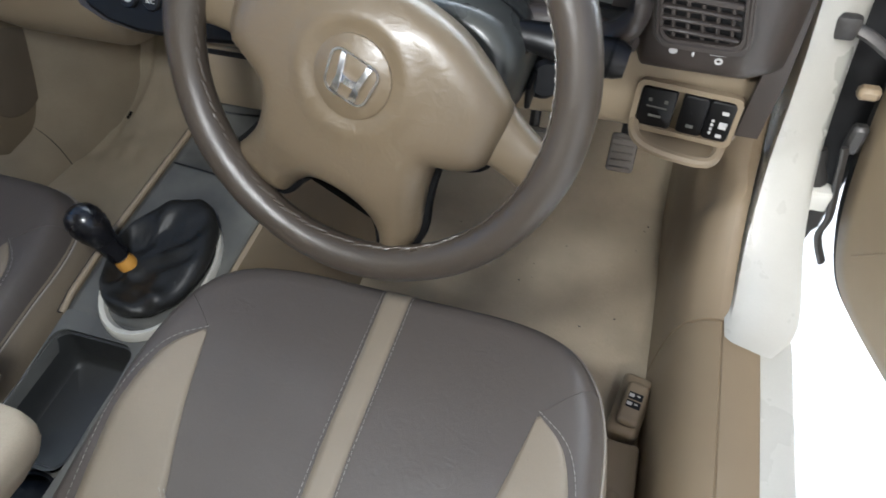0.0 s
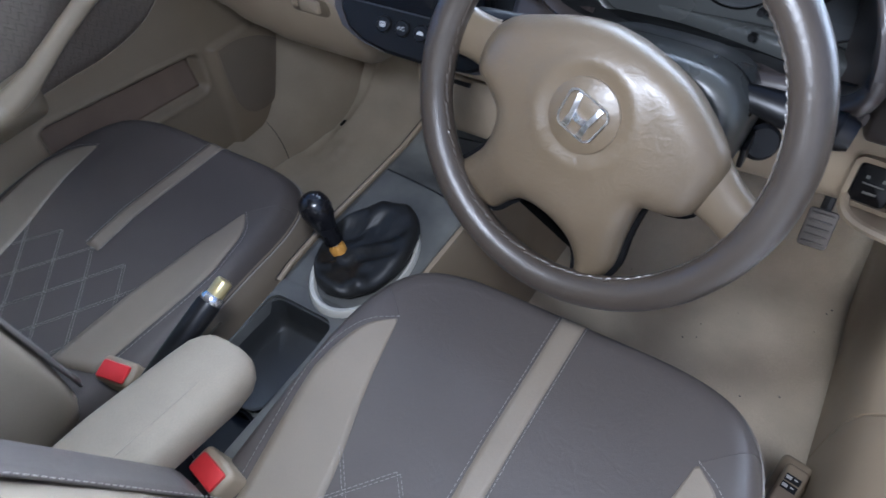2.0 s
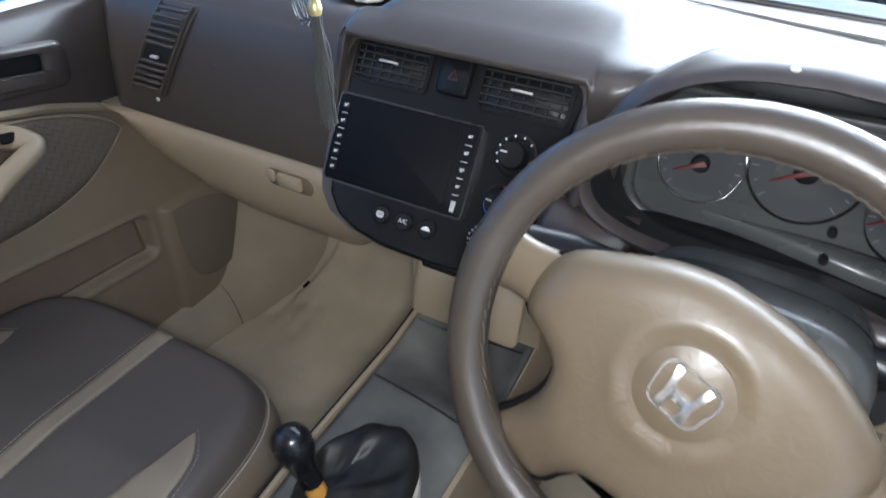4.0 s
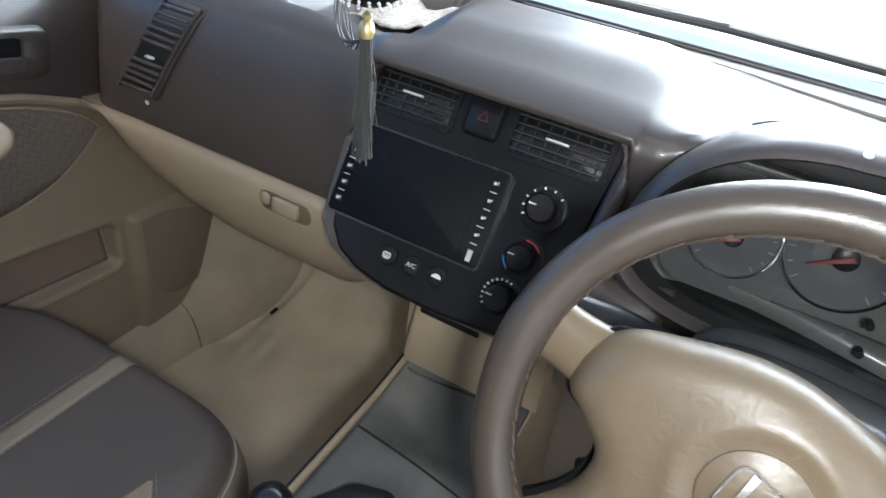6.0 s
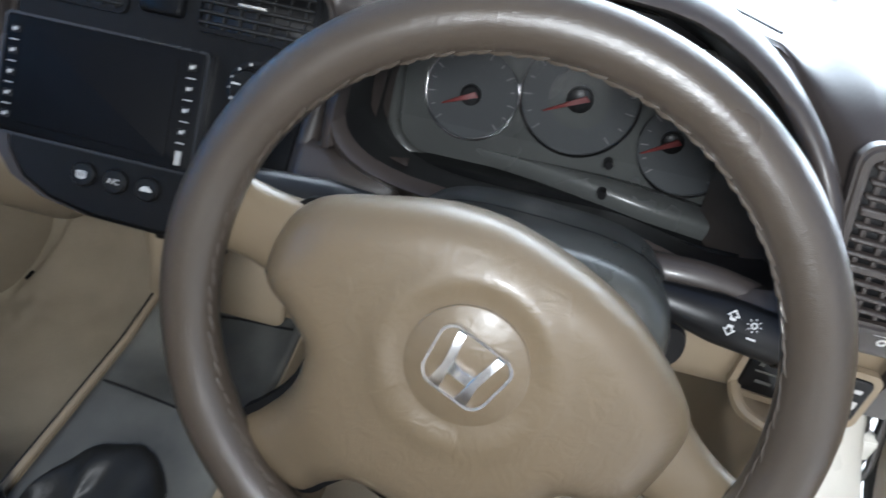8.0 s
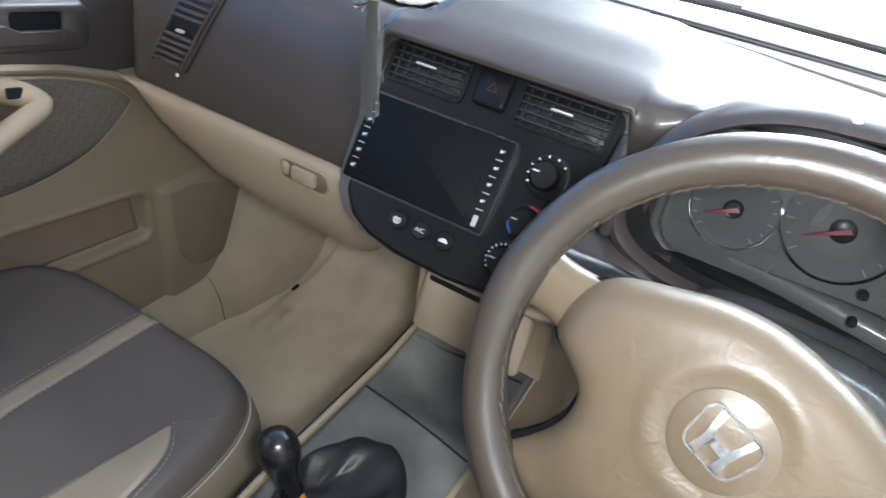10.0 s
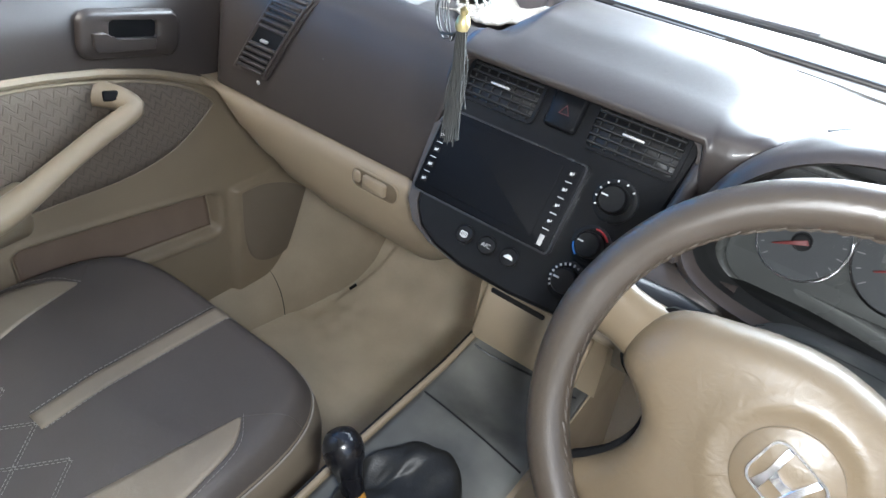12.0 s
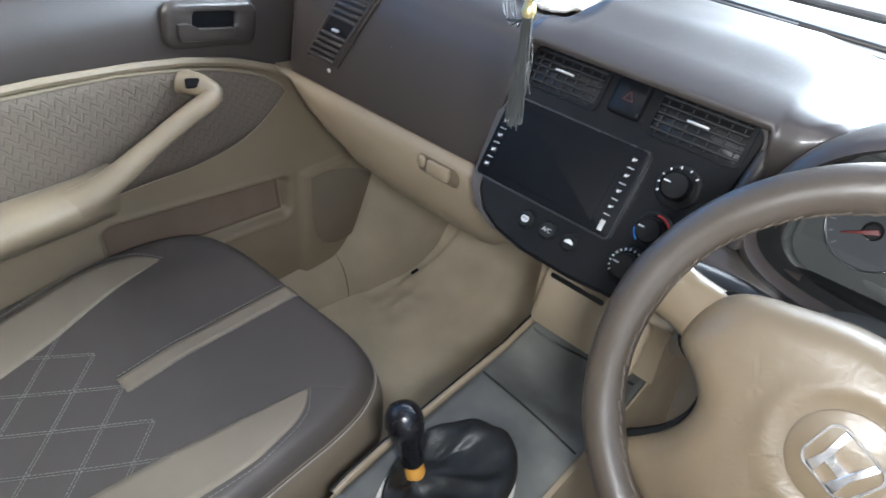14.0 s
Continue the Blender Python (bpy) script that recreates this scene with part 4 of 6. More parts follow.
for gx, gz, r, ang, off in ((0.311, 0.674, 0.047, 205, 0.0), (0.415, 0.692, 0.058, 207, 0.0), (0.528, 0.666, 0.049, 210, -0.018)):
    local = CLM.inverted() @ V(gx, 0.376, gz)
    gm = CLM @ pose(local.x, local.y, 0.0)
    hm = gm @ pose(off, -off * 0.22, 0)
    g = part("gauge", lathe([(r, 0), (r, 0.003), (r * 0.97, 0.003), (r * 0.96, 0.001), (0, 0.001)], gm, 40), DIAL, binn, "round gauge with a chrome ring")
    part("ring", lathe([(r, 0.002), (r * 1.02, 0.004), (r, 0.006), (r * 0.965, 0.004)], gm, 48, False), CHROME, g)
    for k in range(15):
        a = radians(225 - 270 * k / 14)
        part("tick", box(r * 0.86, 0, 0.0014, r * (0.14 if k % 2 == 0 else 0.08), 0.0012, 0.0006, 0, 1, gm @ pose(0, 0, 0, 0, 0, math.degrees(a))), TICK, g)
    if r > 0.05:
        part("inner_disc", lathe([(r * 0.52, 0.001), (r * 0.52, 0.002), (0, 0.002)], gm, 32), FACE, g)
    part("needle", plate([(-r * 0.12, -0.0030), (r * 0.25, -0.0020), (r * 0.62, -0.0006), (r * 0.62, 0.0006), (r * 0.25, 0.0020), (-r * 0.16, 0.0032)], 0.0015, hm @ pose(0, 0, 0.0105, 0, 0, ang), 0.0004), NEEDLE, g)
    part("needle_hub", lathe([(r * 0.22, 0.003), (r * 0.22, 0.008), (r * 0.17, 0.010), (0, 0.010)], hm, 20), BLACK, g)
for y, z in ((0.345, 0.650), (0.326, 0.628)):
    part("trip_knob", lathe([(0.0046, 0), (0.0046, 0.010), (0.004, 0.012), (0, 0.012)], pose(0.455, y, z, 80, 0, 0), 16), BLACK, binn)
lens = part("lens", surface(lambda u, v: V(0.416 + 0.330 * (u - 0.5), 0.350 + 0.018 * v - 0.010 * math.sin(math.pi * v), 0.650 + 0.110 * v), 10, 8), LENS, binn, "clear instrument lens")
lens.visible_shadow = False

# ---- driver's side vent and switches ----
VM = pose(0.640, 0.1880, 0.718, 86, 0, 0) @ Matrix(((1, -0.20, 0, 0), (0, 1, 0, 0), (0, 0, 1, 0), (0, 0, 0, 1)))
dv = part("driver_vent", frame_plate(rounded(0.088, 0.140, 0.016, 5), rounded(0.070, 0.122, 0.010, 5), 0.007, VM @ pose(0, 0, -0.002)), BROWN, dash, "brown louvred vent by the door")
part("vent_back", plate(rounded(0.071, 0.123, 0.010, 5), 0.001, VM @ pose(0, 0, -0.0010), 0.0003), BLACK, dv)
for k in range(11):
    wide = k in (3, 7)
    part("slat", box(0, -0.0530 + 0.0106 * k, 0.0035, 0.070, 0.0062 if wide else 0.0036, 0.007, 0.0012, 1, VM @ pose(0, 0, 0, 0, 0, -3)), BROWN, dv)
for k in range(5):
    part("fin", box(-0.026 + 0.013 * k, 0, 0.0012, 0.0042, 0.120, 0.003, 0.0008, 1, VM), BROWN, dv)
part("vent_lip", sweep([VM @ V(x, y, 0.005) for x, y in rounded(0.080, 0.132, 0.013, 5)], 0.0022, 6, closed=True), BROWN, dv)
part("vent_mark", lathe([(0.0040, 0), (0.0040, 0.0012), (0, 0.0012)], pose(0.630, 0.1890, 0.640, 98, 0, 0), 12), WHITE, dv)
part("vent_mark", join(box(0.649, 0.1908, 0.638, 0.0018, 0.001, 0.006, 0), box(0.671, 0.1908, 0.6395, 0.014, 0.001, 0.0014, 0)), WHITE, dv)
part("vent_mark", frame_plate([(0.0040 * math.cos(a), 0.0040 * math.sin(a)) for a in span(0, 5.9, 14)], [(0.0020 * math.cos(a), 0.0020 * math.sin(a)) for a in span(0, 5.9, 14)], 0.001, pose(0.6735, 0.1915, 0.633, 98, 0, 0)), WHITE, dv)

sp = thing("switch_panel", (0.664, 0.23, 0.50), "tan panel with three black switches above a coin tray", "switch panel")
WM = pose(0.662, 0.2290, 0.541, 88, 0, -6) @ Matrix.Diagonal((1.0, 1.06, 1, 1))
part("bezel", frame_plate(rounded(0.112, 0.062, 0.010, 5), rounded(0.100, 0.050, 0.006, 5), 0.008, WM @ pose(0, 0, -0.002)), TAN, sp)
for k, (x, w) in enumerate(((-0.030, 0.038), (0.009, 0.028), (0.037, 0.028))):
    b = part("switch", plate(rounded(w, 0.047, 0.005, 4, x, 0), 0.009, WM @ pose(0, 0, -0.002), 0.002), BLACK, sp, "black switch")
    if k == 2:
        part("switch_mark", join(*[box(x - 0.006, -0.014 + 0.005 * i, 0.0074, 0.003, 0.003, 0.0006, 0, 1, WM) for i in range(4)], box(x + 0.005, -0.003, 0.0074, 0.008, 0.008, 0.0006, 0, 1, WM), box(x + 0.004, 0.012, 0.0074, 0.007, 0.004, 0.0006, 0, 1, WM), box(x + 0.004, -0.016, 0.0074, 0.006, 0.004, 0.0006, 0, 1, WM)), WHITE, b)
    elif k == 1:
        part("switch_mark", box(x, -0.012, 0.0074, 0.008, 0.004, 0.0006, 0, 1, WM), CONSOLE, b)
    else:
        part("switch_mark", join(box(x, 0.002, 0.0074, 0.022, 0.0018, 0.0006, 0, 1, WM), box(x, -0.009, 0.0074, 0.014, 0.003, 0.0006, 0, 1, WM), box(x - 0.008, 0.010, 0.0074, 0.004, 0.004, 0.0006, 0, 1, WM), box(x + 0.009, 0.010, 0.0074, 0.004, 0.004, 0.0006, 0, 1, WM)), CONSOLE, b)
part("coin_tray", sweep(curve_through([(0.612, 0.243, 0.521), (0.614, 0.214, 0.513), (0.634, 0.202, 0.505), (0.682, 0.198, 0.499), (0.704, 0.206, 0.500), (0.711, 0.236, 0.508)], 24), 0.0062, 8), TAN, sp)
part("tray_base", loft([[V(0.614, 0.245, 0.506), V(0.617, 0.212, 0.508), V(0.702, 0.202, 0.495), V(0.708, 0.245, 0.492)], [V(0.614, 0.245, 0.498), V(0.617, 0.214, 0.500), V(0.702, 0.204, 0.487), V(0.708, 0.245, 0.485)]]), TAN, sp)

# ---- steering column ----
WN = V(-0.0655, -0.9133, 0.4019).normalized()
WU = V(0.9974, -0.0715, 0.0).normalized()
WV = WN.cross(WU).normalized()
WC = V(0.376, 0.039, 0.676)
def wheel_frame(turn):
    a = radians(turn)
    x = WU * math.cos(a) + WV * math.sin(a)
    y = WN.cross(x)
    return Matrix(((x.x, y.x, WN.x, WC.x), (x.y, y.y, WN.y, WC.y), (x.z, y.z, WN.z, WC.z), (0, 0, 0, 1)))
COL = wheel_frame(0)
col = thing("steering_column", (0.39, 0.20, 0.55), "charcoal plastic steering column cover with two stalks", "steering column")
def shroud(k, d, up=0.0):
    pts = []
    for i in range(32):
        a = 2 * math.pi * i / 32
        c, s = sgnpow(math.cos(a), 0.6), sgnpow(math.sin(a), 0.7)
        h = 0.060 if s > 0 else 0.070
        pts.append(COL @ V(0.016 + 0.102 * k * c, up + h * k * s, -d))
    return pts
part("cover", loft([shroud(0.80, 0.050), shroud(0.94, 0.054), shroud(1.0, 0.068), shroud(1.02, 0.11, 0.008), shroud(1.0, 0.15, 0.012), shroud(0.92, 0.19, 0.008), shroud(0.75, 0.24, 0.0)]), COLUMN, col, sharp=60)
part("cover_seam", loft([[p * 1.0 for p in shroud(1.004, 0.095, 0.008)], shroud(1.012, 0.0965, 0.008), shroud(1.004, 0.098, 0.008)], caps=False), BLACK, col)
part("tilt_lever", sweep([COL @ V(-0.05, -0.06, -0.14), COL @ V(-0.09, -0.085, -0.12), COL @ V(-0.115, -0.09, -0.09)], 0.008, 8), BLACK, col)
def stalk(side):
    base, mid, end = (V(0.300, 0.152, 0.672), V(0.25, 0.138, 0.677), V(0.188, 0.125, 0.681)) if side < 0 else (V(0.480, 0.135, 0.672), V(0.53, 0.130, 0.668), V(0.590, 0.128, 0.660))
    path = curve_through([base, mid, end], 10)
    radii = [0.010 + (0.010 if side < 0 else 0.0075) * min(1, k / 5) for k in range(11)]
    radii[-1] = 0.014
    s_ = part("stalk", sweep(path, radii, 14, flat=0.75), BLACK, col, "black control stalk")
    ax = (end - base).normalized()
    fr = Matrix.Translation(mid) @ ax.to_track_quat("X", "Z").to_matrix().to_4x4() @ pose(0, 0, 0, 52, 0, 0)
    if side > 0:
        for k, (px_, py_, sgn) in enumerate(((0.0, 0.0056, 1), (0.0, -0.0056, -1))):
            out = [(-0.0045, -0.001), (0.0, 0.004), (0.0045, -0.001), (0.002, -0.001), (0.002, -0.004), (-0.002, -0.004), (-0.002, -0.001)]
            part("arrow", frame_plate([(px_ + x, py_ + y * sgn) for x, y in out], [(px_ + x * 0.6, py_ + (y * 0.6 + 0.0003) * sgn) for x, y in out], 0.0006, fr @ pose(0.004, 0, 0.0165) @ Matrix.Diagonal((0.95, 0.95, 1, 1))), WHITE, s_)
        part("stalk_mark", join(lathe([(0.0022, 0), (0.0022, 0.0006), (0.0014, 0.0006), (0.0014, 0)], fr @ pose(0.018, 0.003, 0.0172), 12, False), *[box(0.0042, 0, 0.0003, 0.0016, 0.0005, 0.0006, 0, 1, fr @ pose(0.018, 0.003, 0.0172, 0, 0, 45 * k)) for k in range(8)], box(0.019, -0.006, 0.0172, 0.006, 0.0012, 0.0006, 0, 1, fr)), WHITE, s_)
        part("collar", sweep([end - ax * 0.016, end - ax * 0.013], 0.0185, 14, flat=0.76), SOFT_BLACK, s_)
    else:
        part("stalk_mark", join(*[box(-0.012 + 0.007 * k, 0.0, 0.0165, 0.0045, 0.004, 0.0006, 0, 1, fr) for k in range(3)]), WHITE, s_)
stalk(-1)
stalk(1)
part("key_barrel", lathe([(0.020, 0), (0.020, 0.022), (0.016, 0.026), (0, 0.026)], pose(0.505, 0.175, 0.600, 70, 0, 30), 20), SOFT_BLACK, col)
part("key_head", box(0.505, 0.135, 0.610, 0.006, 0.034, 0.024, 0.002, 2, pose(0, 0, 0)), BLACK, col)

# ---- steering wheel ----
W = wheel_frame(-21)
wheel = thing("steering_wheel", WC, "brown leather-covered steering wheel with a tan centre pad, turned slightly", "steering wheel")
RR, RT = 0.1838, 0.0178
rim_loops = []
for i in range(120):
    a = 2 * math.pi * i / 120
    swell = 1 + 0.05 * math.exp(-((math.degrees(a) - 193) / 9) ** 2) + 0.05 * math.exp(-((math.degrees(a) - 234) / 9) ** 2) + 0.03 * noise.noise(V(math.cos(a) * 5, math.sin(a) * 5, 0))
    c = V(math.cos(a), math.sin(a), 0)
    rim_loops.append([W @ (c * (RR + RT * swell * math.cos(b)) + V(0, 0, 1.05 * RT * swell * math.sin(b))) for b in [2 * math.pi * k / 20 for k in range(20)]])
rim_loops.append(rim_loops[0])
rb = loft(rim_loops, caps=False)
bmesh.ops.remove_doubles(rb, verts=rb.verts, dist=1e-6)
part("rim", rb, RIM, wheel, "brown leather rim cover with inner lacing")
lace = []
n_l = 104
for k in range(n_l):
    a0 = 2 * math.pi * k / n_l
    pts = []
    for f in span(0, 1, 6):
        a = a0 + 2 * math.pi * f * 1.22 / n_l
        b = 2.78 + 0.16 * f + 0.05 * math.sin(k * 2.3)
        rr_ = RT + 0.0007 * math.sin(math.pi * f)
        pts.append(W @ V((RR + rr_ * math.cos(b)) * math.cos(a), (RR + rr_ * math.cos(b)) * math.sin(a), 1.05 * rr_ * math.sin(b)))
    lace.append(sweep(pts, [0.0004, 0.0009, 0.0013, 0.0014, 0.0012, 0.0008, 0.0004], 6, flat=0.55))
tagged(part("lacing", join(*lace), RIM, wheel, "brown lacing along the inner edge"), kind="stuff")
# centre pad: rings from the rear edge to the crown
pad_out = curve_through([(x, y, 0) for x, y in (
    (0.000, 0.0760), (0.030, 0.0760), (0.060, 0.0720), (0.088, 0.0620), (0.112, 0.0500), (0.127, 0.0360), (0.132, 0.0100), (0.130, -0.0200), (0.112, -0.0350), (0.094, -0.0420),
    (0.095, -0.0620), (0.101, -0.0860), (0.110, -0.1140), (0.106, -0.1420), (0.086, -0.1560), (0.072, -0.1380), (0.052, -0.1220), (0.024, -0.1170), (-0.006, -0.1240), (-0.021, -0.1440),
    (-0.032, -0.1640), (-0.062, -0.1640), (-0.092, -0.1500), (-0.087, -0.1330), (-0.079, -0.1120), (-0.077, -0.0860), (-0.085, -0.0640), (-0.106, -0.0550), (-0.130, -0.0480), (-0.138, -0.0170),
    (-0.127, 0.0150), (-0.090, 0.0430), (-0.060, 0.0610), (-0.030, 0.0720), (0.000, 0.0760))], 136)[:-1]
def edge_gap(q):
    """Distance from a point of the pad to its outline."""
    best = 1.0
    for a, b in zip(pad_out, pad_out[1:] + pad_out[:1]):
        s = b - a
        f = max(0.0, min(1.0, (q - a).dot(s) / s.dot(s)))
        best = min(best, (q - a - s * f).length)
    return best
def pad_height(q):
    d, r = edge_gap(q), math.hypot(q.x, q.y + 0.001)
    f = 1 - min(1.0, d / 0.030)
    h = -0.006 + 0.022 * math.sqrt(max(0.0, 1 - f ** 2.4)) + 0.010 * max(0.0, 1 - (r / 0.115) ** 2)
    h += 0.0022 * math.exp(-((r - 0.050) / 0.008) ** 2) - 0.0015 * (1 - max(0.0, min(1.0, (r - 0.036) / 0.010)))
    t = max(0.0, min(1.0, (r - 0.105) / 0.055))
    return h - 0.013 * t * t * (3 - 2 * t)
def pad_ring(k):
    return [W @ V(p.x * k, p.y * k, pad_height(p * k)) for p in pad_out]
def pad_side(k, h):
    return [W @ V(p.x * k, p.y * k, h) for p in pad_out]
pad_ks = (1.0, 0.992, 0.98, 0.965, 0.945, 0.92, 0.89, 0.86, 0.82, 0.78, 0.74, 0.70, 0.66, 0.62, 0.58, 0.54, 0.50, 0.46, 0.42, 0.38, 0.34, 0.30, 0.25, 0.20, 0.15, 0.10, 0.05)
part("centre_pad", loft([pad_side(0.93, -0.030), pad_side(1.0, -0.014)] + [pad_ring(k) for k in pad_ks]), TAN_LEATHER, wheel, "tan grained centre pad", sharp=75)
def backing_ring(grow, h):
    """Outline of the pad moved outwards by grow, at height h."""
    n = len(pad_out)
    out = []
    for i, p in enumerate(pad_out):
        t = pad_out[(i + 1) % n] - pad_out[i - 1]
        out.append(W @ (p + V(t.y, -t.x, 0).normalized() * -(grow - 0.012 * step(0.0, 0.03, p.y)) + V(0, 0, h)))
    return out
# rear cover juts past the pad's lower edge as a built-in torch shadow
part("backing", loft([backing_ring(g, h) for g, h in ((-0.012, -0.034), (0.002, -0.030), (0.0048, -0.024), (0.0042, -0.016), (-0.004, -0.012))]), MATTE, wheel, "black plastic rear cover, widened as a shadow edge at the openings")
def spoke(a0, a1, w0, w1, m=SPOKE):
    """Saddle-shaped spoke cover: waisted, rounded across, flared at both ends."""
    p0, p1 = V(*a0, 0), V(*a1, 0)
    d = (p1 - p0).normalized()
    s = V(-d.y, d.x, 0)
    loops = []
    for f in span(0, 1, 12):
        c = p0.lerp(p1, f)
        w = w0 + (w1 - w0) * f + 0.010 * (2 * f - 1) ** 2 - 0.005
        z = -0.0215 + 0.003 * (2 * f - 1) ** 2
        h = 0.0165 - 0.004 * max(0, 2 * f - 1) ** 2
        loops.append([W @ (c + s * (w / 2 * sgnpow(math.cos(b), 0.8)) + V(0, 0, z + h * math.sin(b))) for b in [2 * math.pi * k / 24 for k in range(24)]])
    part("spoke", loft(loops), m, wheel, "tan glossy spoke", sharp=70)
spoke((-0.116, -0.020), (-0.178, -0.032), 0.060, 0.050)
spoke((0.116, 0.009), (0.180, -0.001), 0.060, 0.046)
# badge
EM = W @ pose(0.001, -0.001, 0.0268)
part("badge_disc", lathe([(0.0355, -0.004), (0.0355, -0.0012), (0.0345, -0.0004), (0, -0.0004)], EM, 48), TAN_LEATHER, wheel)
def trap(s, h):
    return [((x * (1 + 0.10 * y / 0.02)) * s, y * s) for x, y in rounded(0.0445 * h, 0.0385 * h, 0.0095, 6)]
badge = part("badge", frame_plate(trap(1.0, 1.0), trap(0.925, 1.0), 0.0032, EM), CHROME, wheel, "chrome badge")
for sx in (-1, 1):
    part("badge_bar", plate([(sx * x, y) for x, y in ((0.0052, -0.0172), (0.0128, -0.0172), (0.0118, -0.0050), (0.0150, 0.0172), (0.0102, 0.0172), (0.0066, 0.0000))][::sx], 0.0042, EM, 0.001), CHROME, badge)
part("badge_plate", plate([(-0.0085, -0.0075), (0.0085, -0.0075), (0.0095, 0.001), (0.0, -0.001), (-0.0095, 0.001)], 0.0036, EM, 0.001), CHROME, badge)

# ---- centre console ----
con = thing("centre_console", (0.08, 0.0, 0.0), "grey plastic centre console with tan sides and an open tray", "console")
def con_z(y):
    for (y0, z0), (y1, z1) in zip(CZ, CZ[1:]):
        if y0 <= y <= y1:
            f = (y - y0) / (y1 - y0)
            return z0 + (z1 - z0) * f
    return CZ[-1][1]
CZ = [(-0.80, 0.325), (-0.30, 0.325), (-0.11, 0.340), (-0.09, 0.352), (0.0, 0.362), (0.15, 0.366), (0.22, 0.368), (0.32, 0.385)]
X0, X1 = -0.006, 0.166
def con_top(u, v):
    y = -0.10 + 0.42 * v
    return V(X0 + (X1 - X0) * u, y, con_z(y) + 0.004 * math.sin(math.pi * u) - (0.030 * max(0, math.sin(math.pi * (y - 0.15) / 0.20)) * math.sin(math.pi * u) ** 0.7 if 0.15 < y < 0.35 else 0))
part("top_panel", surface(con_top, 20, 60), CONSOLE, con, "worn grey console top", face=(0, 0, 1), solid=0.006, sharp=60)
seam = [V(X0 + (X1 - X0) * u, 0.158 - 0.022 * u, con_z(0.15) + 0.004 * math.sin(math.pi * u) + 0.0006) for u in span(0.02, 0.98, 12)]
part("lid_seam", sweep(seam, 0.0014, 6), BLACK, con)
arc = [V(X0 + (X1 - X0) * u, 0.272 + 0.02 * math.sin(math.pi * u * 0.8), con_top(u, (0.272 + 0.02 * math.sin(math.pi * u * 0.8) + 0.10) / 0.42).z + 0.001) for u in span(0.02, 0.95, 14)]
part("lid_hinge", sweep(arc, 0.0016, 6), BLACK, con)
for x, nm in ((X0 - 0.008, "side_panel"), (X1 + 0.004, "side_panel")):
    s_ = -1 if x < 0 else 1
    part(nm, loft([[V(x - s_ * 0.006, y, con_z(y) - 0.004), V(x + s_ * 0.002, y, con_z(y) - 0.006), V(x + s_ * 0.004, y, con_z(y) - 0.03), V(x + s_ * 0.016, y, 0.10), V(x + s_ * 0.022, y, 0.0), V(x - s_ * 0.010, y, 0.0)] for y in span(-0.80, 0.46, 26)]), TAN, con, "tan carpeted console side")
part("edge_piping", sweep([V(X0 - 0.006, y, con_z(y) + 0.002) for y in span(-0.10, 0.32, 16)], 0.0042, 8), TAN, con)
part("edge_gap", sweep([V(X0 - 0.0125, y, con_z(y) - 0.001) for y in span(-0.10, 0.32, 16)], 0.0025, 6), BLACK, con)
# tray with rounded floor
def tray_ring(k, z):
    return [V(0.052 + (x * k), -0.195 + (y * k), z + con_z(-0.18) - 0.325) for x, y in rounded(0.108, 0.150, 0.018, 5)]
part("tray", loft([tray_ring(1.06, 0.332), tray_ring(1.0, 0.330), tray_ring(0.95, 0.300), tray_ring(0.90, 0.282), tray_ring(0.84, 0.278), tray_ring(0.2, 0.278)], caps="end"), TRAY, con, "dark open tray")
part("tray_surround", frame_plate(rounded(0.172, 0.182, 0.008, 5), rounded(0.112, 0.154, 0.018, 5, -0.028, -0.011), 0.005, pose(0.080, -0.184, 0.3365, 6.5, 0, 0)), CONSOLE, con, "grey rim round the tray")
part("rear_panel", loft([[V(X0, y, z - 0.02), V(X0, y, z), V(-0.001, y, z + 0.003), V(-0.0005, y, z), V(-0.0005, y, z - 0.02)] for y, z in ((-0.8, 0.327), (-0.10, 0.342))]), CONSOLE, con)
part("rear_panel", loft([[V(0.106, y, z - 0.02), V(0.106, y, z), V(0.11, y, z + 0.003), V(X1, y, z), V(X1 + 0.004, y, z - 0.02)] for y, z in ((-0.8, 0.327), (-0.10, 0.342))]), CONSOLE, con)
part("cup_holder", lathe([(0.042, 0.0), (0.042, 0.004), (0.038, 0.004), (0.035, -0.03), (0.033, -0.032), (0, -0.032)], pose(0.085, -0.315, 0.328), 28, "end"), SOFT_BLACK, con, "dark round cup holder")
part("rear_deck", box(0.05, -0.53, 0.300, 0.11, 0.53, 0.05, 0.004), SOFT_BLACK, con)

# gear lever
gear = thing("gear_lever", (0.08, -0.01, 0.36), "black gear knob on a creased black leather boot", "gear lever")
GC = V(0.080, -0.004, 0.0)
def oval(k, z, wob=0.0):
    out = []
    for i in range(48):
        a = 2 * math.pi * i / 48
        w = 1 + wob * (0.55 * math.sin(5 * a + 0.6) + 0.45 * math.sin(9 * a + 2) + 0.3 * math.sin(14 * a))
        x, y = 0.064 * k * w * math.cos(a), 0.090 * k * w * math.sin(a)
        out.append(V(GC.x + x, GC.y + y, z + 0.06 * 0 + con_z(max(-0.085, GC.y + y)) - 0.362))
    return out
LB = V(0.046, -0.026, 0.0)
def ring_oval(k, z):
    return [p + V(0.006, -0.015, 0) for p in oval(k, z)]
def boot_ring(k, z, wob):
    f = (1 - k)
    return [p + V((LB.x - GC.x) * f, (LB.y - GC.y) * f, 0) for p in oval(k, z, wob)]
